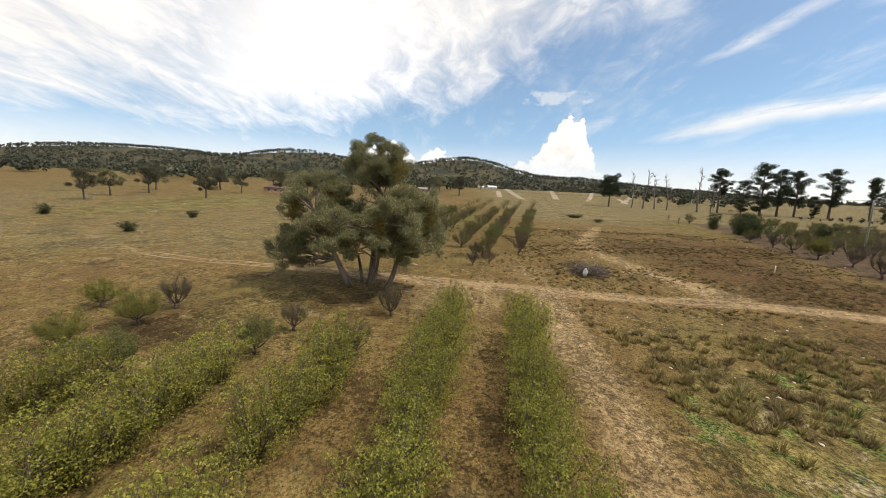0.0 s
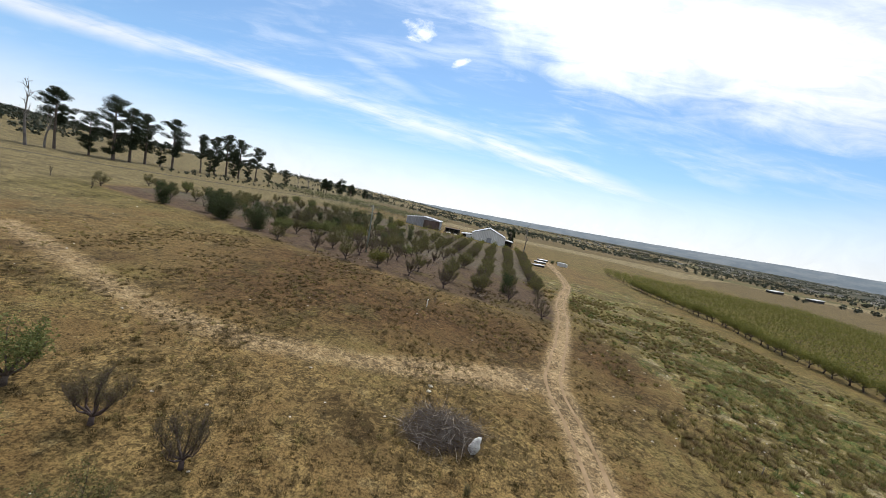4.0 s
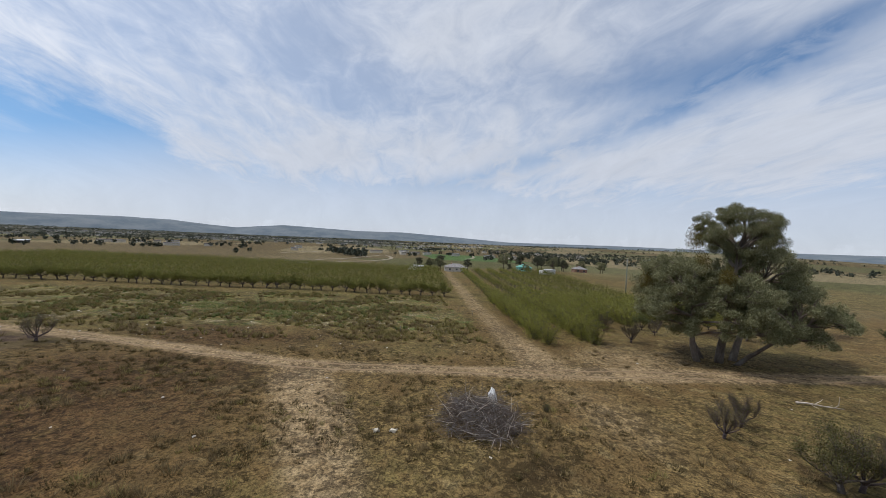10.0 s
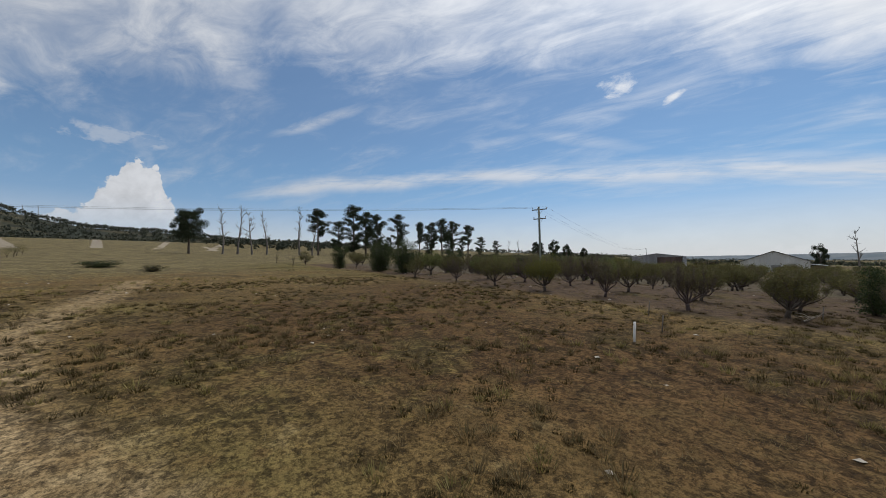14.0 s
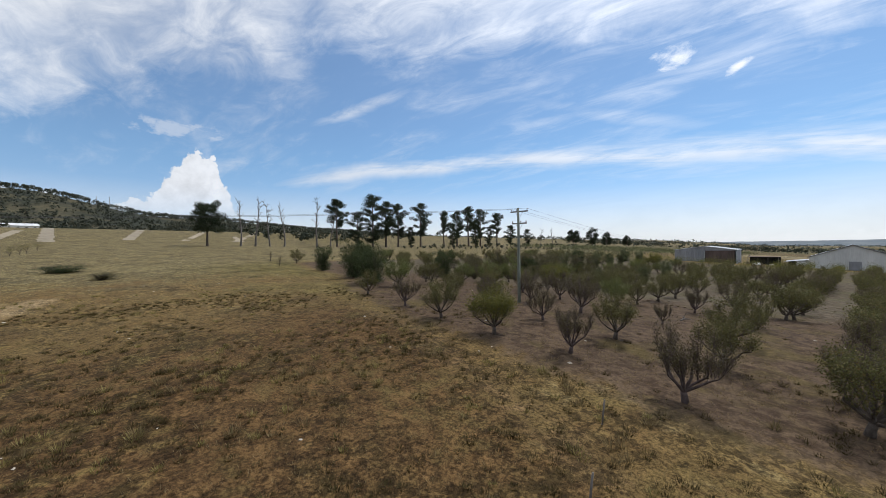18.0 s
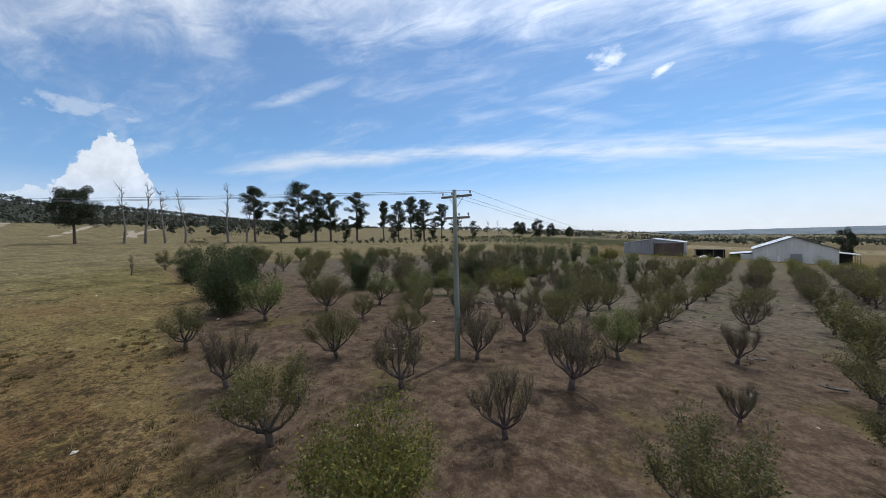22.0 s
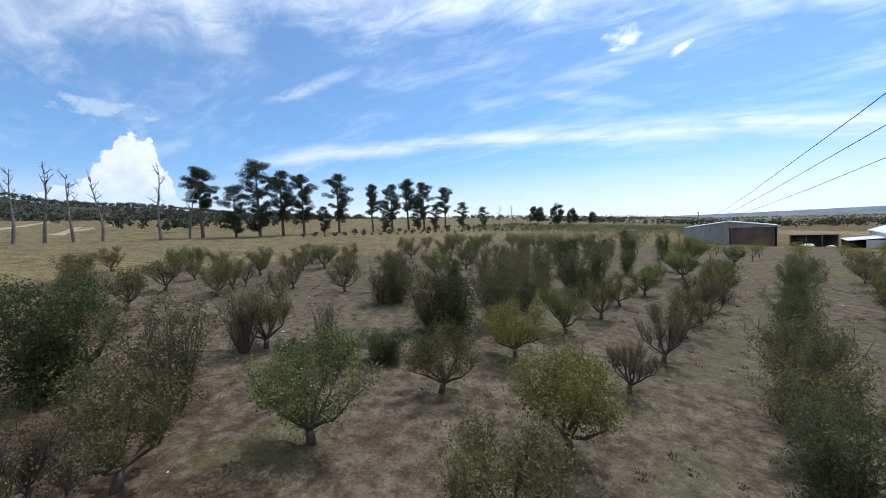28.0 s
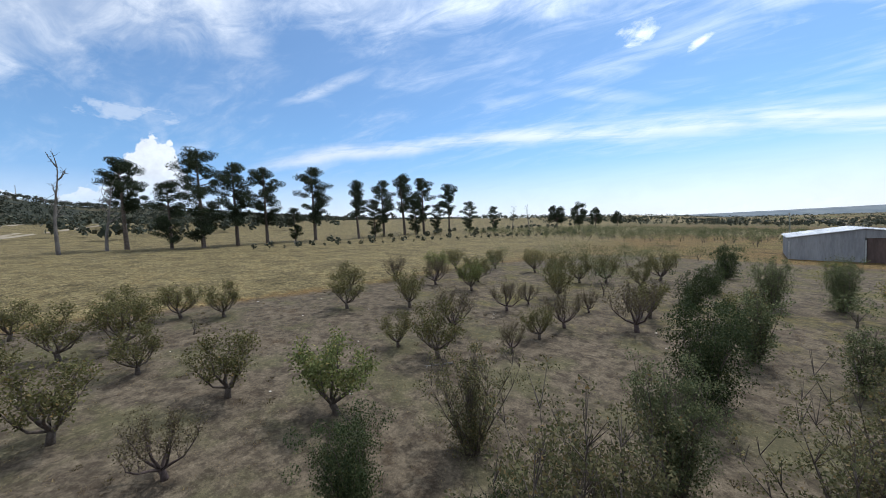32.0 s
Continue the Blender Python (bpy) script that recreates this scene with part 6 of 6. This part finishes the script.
small_house("farmhouse", 180.5, -64.5, radians(90), 15, 10, 3.2, 5.7, M_CREAM, M_TILE, "cream farmhouse with a grey hipped roof at the lane's end", small=0.68)
small_house("teal_cottage", 184.0, -102.0, radians(85), 9, 7, 3.0, 5.2, M_TEAL, M_TEAL, "teal weatherboard cottage with a teal hipped roof", 2, small=0.72)
small_house("brick_cottage", 197.0, -140.0, radians(80), 9, 8, 2.8, 4.8, M_BRICK, M_TILE, "brown brick cottage among garden trees", 2, small=0.75)
small_house("low_house", -212.0, -78.0, radians(115), 14, 8, 2.8, 4.4, M_BRICK, M_TILE, "low brick house behind gum trees", 4)
small_house("hill_house", -406.0, -15.0, radians(100), 22, 9, 3.2, 5.2, M_WHITEPAINT, M_ZINC, "long white house below the hill", 5, False)
small_house("hill_house", -139.0, -154.0, radians(120), 10, 7, 2.8, 4.4, M_BRICK, M_RUST, "red-roofed house among gum trees", 3)


def tank_shed(x, y, turn, size=0.8):
    t = thing("tank_shed", x, y, "pale sheet-metal shed with a rainwater tank", "shed", turn=turn)
    local(t, "body", Shape().box(0, 0, 1.2, 6, 4, 3.2), M_SHEDWALL)
    local(t, "roof", Shape().box(0, 0, 2.9, 6.5, 4.5, 0.16), M_ZINC)
    local(t, "tank", Shape().tube([(4.6, 0, -0.4), (4.6, 0, 2.2), (4.6, 0, 2.35)], (1.3, 1.3, 0.9), 20), M_WHITEPAINT, "white rainwater tank")
    t.scale = (size, size, size)
    return t


tank_shed(159.0, -106.0, radians(80))
tank_shed(178.0, -46.0, radians(90))
tank_shed(69.0, 113.0, radians(20), 0.55)
for i, (x, y, a) in enumerate(((51.5, 88.0, 20), (56.5, 104.5, 24), (61.5, 119.0, 10), (374, 337, 30), (404, 322, 30))):
    big = i > 2
    t = thing("sheet_stack" if not big else "poly_tunnel", x, y, "low stack of pale grey roofing sheets beside the track" if not big else "long white-roofed growing shed across the valley", "shed" if big else "stack", turn=radians(a))
    local(t, "base", Shape().box(0, 0, 0.2 if not big else 1.0, 4.5 if not big else 26, 2.6 if not big else 7, 0.8 if not big else 3.0), M_DARK)
    local(t, "cover", Shape().box(0, 0, 0.66 if not big else 2.7, 4.9 if not big else 27, 3.0 if not big else 8, 0.12 if not big else 0.4), M_ZINC if not big else M_SHEDWALL)


# ---- earth strips high on the western slope ----
for i, (x0, y0, x1, y1, w) in enumerate(((-195, -10, -330, -3, 5.0), (-209, 17, -330, 44, 4.6), (-206, 39, -330, 86, 3.6), (-199, 60, -330, 128, 4.0), (-196, 62, -250, 78, 3.0), (-205, -24, -290, -16, 4.0))):
    n = 24
    sh = Shape()
    pts = [(x0 + (x1 - x0) * k / n, y0 + (y1 - y0) * k / n + 0.8 * noise.noise((k * 0.5, i * 3.0, 0))) for k in range(n + 1)]
    wd = [w * (1 + 0.35 * noise.noise((k * 0.6, i * 5.0, 2.0))) for k in range(n + 1)]
    v = []
    for (x, y), ww in zip(pts, wd):
        v += [(x, y - ww / 2, gz(x, y - ww / 2) + 0.05), (x, y + ww / 2, gz(x, y + ww / 2) + 0.05)]
    sh.add(v, [(2 * k, 2 * k + 1, 2 * k + 3, 2 * k + 2) for k in range(n)])
    lone("earth_strip", sh, M_PALEEARTH, "pale bare earth strip across the pasture", "earth", "structure")

# curved earth tracks in the near valley
for line, wd in (([(190, 24), (230, 4), (270, -18), (340, -32), (440, -28), (452, -20), (400, -12), (300, 4), (215, 30)], 3.5), ([(387, 78), (470, 70), (565, 55), (600, 0), (587, -66)], 4.0), ([(421, -119), (520, -150), (640, -170)], 4.5)):
    pts = resample(line, 4.0)
    dirs = np.gradient(pts, axis=0)
    dirs /= np.linalg.norm(dirs, axis=1)[:, None]
    side = np.stack([-dirs[:, 1], dirs[:, 0]], 1) * wd / 2
    v = []
    for q, s in zip(pts, side):
        for e in (q + s, q - s):
            v.append((e[0], e[1], gz(e[0], e[1]) + 0.12))
    lone("earth_track", Shape().add(v, [(2 * k, 2 * k + 1, 2 * k + 3, 2 * k + 2) for k in range(len(pts) - 1)]), M_PALEEARTH, "pale curving earth track across the valley pasture", "track", "structure")

# road in the south-east
sh = Shape()
v = []
for k in range(30):
    x, y = 205 + k * 9.0, -232 - k * 3.2 - 20 * math.sin(k * 0.09)
    v += [(x, y - 4, gz(x, y - 4) + 0.3), (x, y + 4, gz(x, y + 4) + 0.3)]
sh.add(v, [(2 * k, 2 * k + 1, 2 * k + 3, 2 * k + 2) for k in range(29)])
lone("road", sh, M_ASPHALT, "grey asphalt road across the valley", "road", "structure")


# ---- far woods, hedges and town as masses ----
def far_woods(name, spots, sizes, key, label, per=26):
    r = np.random.default_rng(len(spots))
    spots = np.array(spots, float)
    z = land(spots[:, 0], spots[:, 1])
    s = np.array(sizes, float)
    n = len(spots)
    u = r.normal(size=(n, per, 3))
    u = u / np.linalg.norm(u, axis=2)[:, :, None] * (r.uniform(0, 1, (n, per, 1)) ** 0.4)
    pts = u * (s * 0.42)[:, None, None] * (1, 1, 0.85) + np.column_stack([spots, z + s * 0.52])[:, None, :]
    sh = Shape()
    leaf = np.repeat(s, per) * 0.34
    d = r.normal(size=(n * per, 3))
    d /= np.linalg.norm(d, axis=1)[:, None]
    w = np.cross(d, r.normal(size=(n * per, 3)))
    w /= np.linalg.norm(w, axis=1)[:, None]
    p = pts.reshape(-1, 3)
    quad = np.stack([p - d * leaf[:, None] * 0.5, p + w * leaf[:, None] * 0.35, p + d * leaf[:, None] * 0.5, p - w * leaf[:, None] * 0.35], 1).reshape(-1, 3)
    b = np.arange(n * per) * 4
    sh.add(quad, np.stack([b, b + 1, b + 2, b + 3], 1).tolist())
    return lone(name, sh, LEAF[key], label, "woodland", "stuff")


def scatter(n, box, seed, keep=None, size=(5, 10)):
    r = np.random.default_rng(seed)
    x, y = r.uniform(box[0], box[1], n), r.uniform(box[2], box[3], n)
    s = r.uniform(size[0], size[1], n)
    ok = np.ones(n, bool) if keep is None else keep(x, y, r)
    return list(zip(x[ok], y[ok])), s[ok]


patchy = lambda f, lo: (lambda x, y, r: np.array([noise.noise((a * f, b * f, 3.0)) > lo for a, b in zip(x, y)]))
far_woods("hill_woods", *scatter(12500, (-1750, -620, -2300, 1100), 1, patchy(0.006, -0.32), (8, 15)), "wood", "open grey-green bush covering the western hill", 14)
far_woods("slope_woods", *scatter(1300, (-700, -230, -460, -60), 2, patchy(0.012, -0.1), (6, 11)), "wood", "scattered gum woodland on the lower slope")
far_woods("slope_woods", *scatter(520, (-700, -340, -60, 420), 3, patchy(0.012, 0.12), (5, 9)), "wood", "scattered gum woodland on the lower slope")
far_woods("valley_trees", *scatter(9000, (640, 3400, -1400, 2600), 4, patchy(0.004, 0.0), (5, 10)), "wood", "tree lines and copses over the eastern valley", 10)
far_woods("valley_trees", *scatter(620, (240, 900, -620, -250), 5, patchy(0.01, 0.06), (6, 10)), "wood", "tree lines and copses over the southern valley", 18)
far_woods("north_woods", *scatter(5200, (-900, 1300, 430, 2300), 6, patchy(0.005, -0.02), (5, 10)), "wood", "dark tree line along the northern skyline", 10)
far_woods("north_woods", *scatter(700, (-500, 700, 520, 760), 16, patchy(0.008, -0.05), (4, 8)), "wood", "dark tree line along the northern skyline", 20)
far_woods("shelter_belt", [(330 + 3.2 * i, -8 + 1.2 * i + 5 * math.sin(i)) for i in range(40)], [8 + 2 * math.sin(i * 1.7) for i in range(40)], "wood", "dark shelter belt across the valley")
far_woods("pasture_woods", *scatter(900, (-520, -190, 70, 420), 17, lambda x, y, r: np.abs(y - (60 + (-x - 190) * 0.95)) < 70 + 60 * r.uniform(-1, 1, len(x)), (4, 8)), "wood", "dark belt of bush behind the pines", 30)
far_woods("pasture_woods", *scatter(170, (-210, -90, 130, 420), 18, lambda x, y, r: np.abs(x + 118 + (y - 130) * 0.04) < 14, (1.6, 3.4)), "wood", "low dark scrub behind the pines", 40)
far_woods("valley_trees", *scatter(900, (300, 900, -300, 620), 19, patchy(0.014, 0.20), (4.5, 8)), "wood", "scattered trees and hedges in the near valley", 40)
far_woods("pine_backing", [(-118 + 1.2 * i, 108 + 3.4 * i) for i in range(40)], [2.0 + 0.9 * math.sin(i * 2.3) for i in range(40)], "wood", "low scrub between the pines")


def tree_belts(seed, n, spot):
    """Straight belts of trees along field edges."""
    r = np.random.default_rng(seed)
    spots, sizes = [], []
    for _ in range(n):
        x, y = spot(r)
        a = 0.4 + (0.0 if r.random() < 0.5 else 1.57) + r.normal() * 0.1
        m, size = int(r.integers(14, 48)), r.uniform(5.0, 8.5)
        for q in range(m):
            if r.random() < 0.85:
                spots.append((x + math.cos(a) * q * 6 + r.normal() * 2, y + math.sin(a) * q * 6 + r.normal() * 2))
                sizes.append(size * r.uniform(0.7, 1.25))
    return spots, sizes


far_woods("valley_belts", *tree_belts(51, 70, lambda r: (r.uniform(420, 2400), r.uniform(-1100, 1700))), "wood", "dark tree belts along the field edges of the valley", 14)
far_woods("north_belts", *tree_belts(52, 34, lambda r: (r.uniform(-260, 700), r.uniform(420, 1300))), "wood", "dark tree belts in the northern paddocks", 14)


def far_town():
    r = np.random.default_rng(9)
    sh, roofs = Shape(), Shape()
    for _ in range(900):
        x, y = r.uniform(480, 2400), r.uniform(-500, 1900)
        if noise.noise((x * 0.003, y * 0.003, 9.0)) < 0.0:
            continue
        w, d, a = r.uniform(8, 18), r.uniform(7, 12), r.uniform(0, 3.14)
        z = gz(x, y)
        sh.box(x, y, z + 1.5, w, d, 3.4, a)
        roofs.box(x, y, z + 3.6, w * 1.05, d * 1.05, 0.9, a)
    root = tagged(new("far_town"), "pale far houses of a town across the valley", "town", kind="stuff")
    part("walls", sh, M_CREAM, root)
    part("roofs", roofs, M_TILE, root)


far_town()


def radio_mast(x, y, h):
    t = thing("radio_mast", x, y, "slender lattice radio mast on the hilltop", "mast")
    for a in range(3):
        c, s = math.cos(a * 2.094) * 1.3, math.sin(a * 2.094) * 1.3
        part("leg", Shape().tube([(c, s, -1), (c * 0.3, s * 0.3, h)], (0.35, 0.25), 5), M_IRON, t)
    for i in range(8):
        z = h * (i + 0.5) / 8
        part("brace", Shape().tube([(1.0 - 0.08 * i, 0, z), (-0.5, 0.8 - 0.06 * i, z + 1.5)], (0.15, 0.15), 4), M_IRON, t)


radio_mast(-1480, 178, 34)
radio_mast(-1490, 150, 26)
for x, y, s in ((-1490, 165, 1.0), (-1440, -420, 1.6), (-1445, -455, 1.6), (-1450, -380, 1.4)):
    small_house("hilltop_house", x, y, radians(95), 15 * s, 9, 3.2, 5.2, M_CREAM, M_TILE, "pale house on the wooded hilltop", 4)


# ---- grass: tufts over the ground that the flight passes ----
def tufts(name, n, box, mat, height, seed, keep, label, blades=5):
    r = np.random.default_rng(seed)
    x, y = r.uniform(box[0], box[1], n), r.uniform(box[2], box[3], n)
    ok = keep(x, y, r)
    x, y = x[ok], y[ok]
    m = len(x)
    z = land(x, y)
    a = r.uniform(0, 6.28, (m, blades))
    sp = r.uniform(0.02, 0.16, (m, blades))
    h = height * r.uniform(0.5, 1.4, (m, blades)) * r.uniform(0.6, 1.3, (m, 1))
    bx, by = x[:, None] + np.cos(a) * sp, y[:, None] + np.sin(a) * sp
    tx, ty = bx + np.cos(a) * h * 1.1, by + np.sin(a) * h * 1.1
    wx, wy = -np.sin(a) * 0.013, np.cos(a) * 0.013
    zz = np.repeat(z[:, None], blades, 1)
    quad = np.stack([np.stack([bx - wx, by - wy, zz - 0.02], -1), np.stack([bx + wx, by + wy, zz - 0.02], -1), np.stack([tx, ty, zz + h], -1)], 2).reshape(-1, 3)
    b = np.arange(m * blades) * 3
    lone(name, Shape().add(quad, np.stack([b, b + 1, b + 2], 1).tolist()), mat, label, "grass", "stuff")


def off_track(x, y, r):
    d = np.minimum(near_line(x, y, MAIN_TRACK), near_line(x, y, SIDE_TRACK))
    p = np.array([noise.noise((a * 0.15, b * 0.15, 2.0)) for a, b in zip(x, y)])
    return (d > 1.3) & (p + r.uniform(-0.5, 0.5, len(x)) > -0.12)


tufts("dry_grass", 56000, (-30, 62, -92, 8), M_GRASS, 0.10, 21, off_track, "tufts of dry straw-coloured grass")
tufts("dry_grass", 36000, (-62, 26, 4, 104), M_GRASS, 0.07, 22, off_track, "short dry grass between the orchard trees")
weedy = lambda x, y, r: (mound(x, y, 55, -14, 10, 18) + 0.3 * r.uniform(-1, 1, len(x)) + np.array([0.9 * noise.noise((a * 0.33, b * 0.33, 5.0)) for a, b in zip(x, y)])) > 0.72
tufts("green_weeds", 34000, (36, 74, -42, 34), M_WEED, 0.26, 23, weedy, "patchy green weeds in the damp meadow", 8)


def tussocks(name, n, box, mat, seed, label, height=0.34, wide=0.014):
    """Dense separate clumps of long dry grass."""
    r = np.random.default_rng(seed)
    x, y = r.uniform(box[0], box[1], n), r.uniform(box[2], box[3], n)
    ok = (np.minimum(near_line(x, y, MAIN_TRACK), near_line(x, y, LANE)) > 1.8) & (np.array([noise.noise((a * 0.11, b * 0.11, 8.0)) for a, b in zip(x, y)]) > r.uniform(-0.3, 0.35, n))
    x, y = x[ok], y[ok]
    m, k = len(x), 46
    size = r.uniform(0.5, 1.3, (m, 1))
    a, sp = r.uniform(0, 6.28, (m, k)), np.sqrt(r.uniform(0, 1, (m, k))) * 0.24 * size
    h = height * size * r.uniform(0.4, 1.2, (m, k))
    bx, by = x[:, None] + np.cos(a) * sp, y[:, None] + np.sin(a) * sp
    tx, ty = bx + np.cos(a) * h * 0.7, by + np.sin(a) * h * 0.7
    wx, wy = -np.sin(a) * wide, np.cos(a) * wide
    z = land(bx, by)
    v = np.stack([np.stack([bx - wx, by - wy, z - 0.02], -1), np.stack([bx + wx, by + wy, z - 0.02], -1), np.stack([tx, ty, z + h], -1)], 2).reshape(-1, 3)
    b = np.arange(m * k) * 3
    lone(name, Shape().add(v, np.stack([b, b + 1, b + 2], 1).tolist()), mat, label, "grass", "stuff")


tussocks("grass_tussocks", 1500, (-30, 36, -62, 6), M_GRASS, 41, "clumps of long pale dry grass")
tussocks("withered_tussocks", 7000, (-32, 30, -46, 8), M_BROWNTUFT, 44, "low dark withered grass clumps", 0.15)
tussocks("withered_tussocks", 1500, (-60, 26, 6, 90), M_BROWNTUFT, 45, "low dark withered clumps on the orchard floor", 0.11)
tussocks("grass_tussocks", 4200, (34, 78, -44, 36), M_TUSSOCK, 42, "yellow-green grass clumps in the damp meadow", 0.42, 0.035)
tussocks("pale_tussocks", 2400, (34, 76, -42, 30), M_GRASS, 46, "bleached grass clumps in the damp meadow", 0.40, 0.04)
tussocks("weed_clumps", 700, (40, 76, -36, 22), M_WEED, 47, "dark green weed clumps in the damp meadow", 0.42, 0.045)
tussocks("grass_tussocks", 900, (-40, 24, -45, 0), M_TUSSOCK, 43, "low yellow-green grass clumps", 0.22)


def scattered_stones():
    r = np.random.default_rng(33)
    sh = Shape()
    for _ in range(420):
        x, y = (r.uniform(30, 62), r.uniform(-42, 10)) if r.random() < 0.5 else (r.uniform(-60, 30), r.uniform(-70, 100))
        s = r.uniform(0.04, 0.13)
        p = r.normal(size=(6, 3))
        p = p / np.linalg.norm(p, axis=1)[:, None]
        o = np.array([(1, 0, 0), (-1, 0, 0), (0, 1, 0), (0, -1, 0), (0, 0, 0.6), (0, 0, -0.6)]) + p * 0.25
        sh.add(o * s * (1.3, 1.0, 0.8) + (x, y, gz(x, y) + s * 0.25), [(0, 2, 4), (2, 1, 4), (1, 3, 4), (3, 0, 4), (2, 0, 5), (1, 2, 5), (3, 1, 5), (0, 3, 5)])
    lone("loose_stones", sh, M_STONE, "small pale stones scattered over the ground", "stones", "stuff")


scattered_stones()
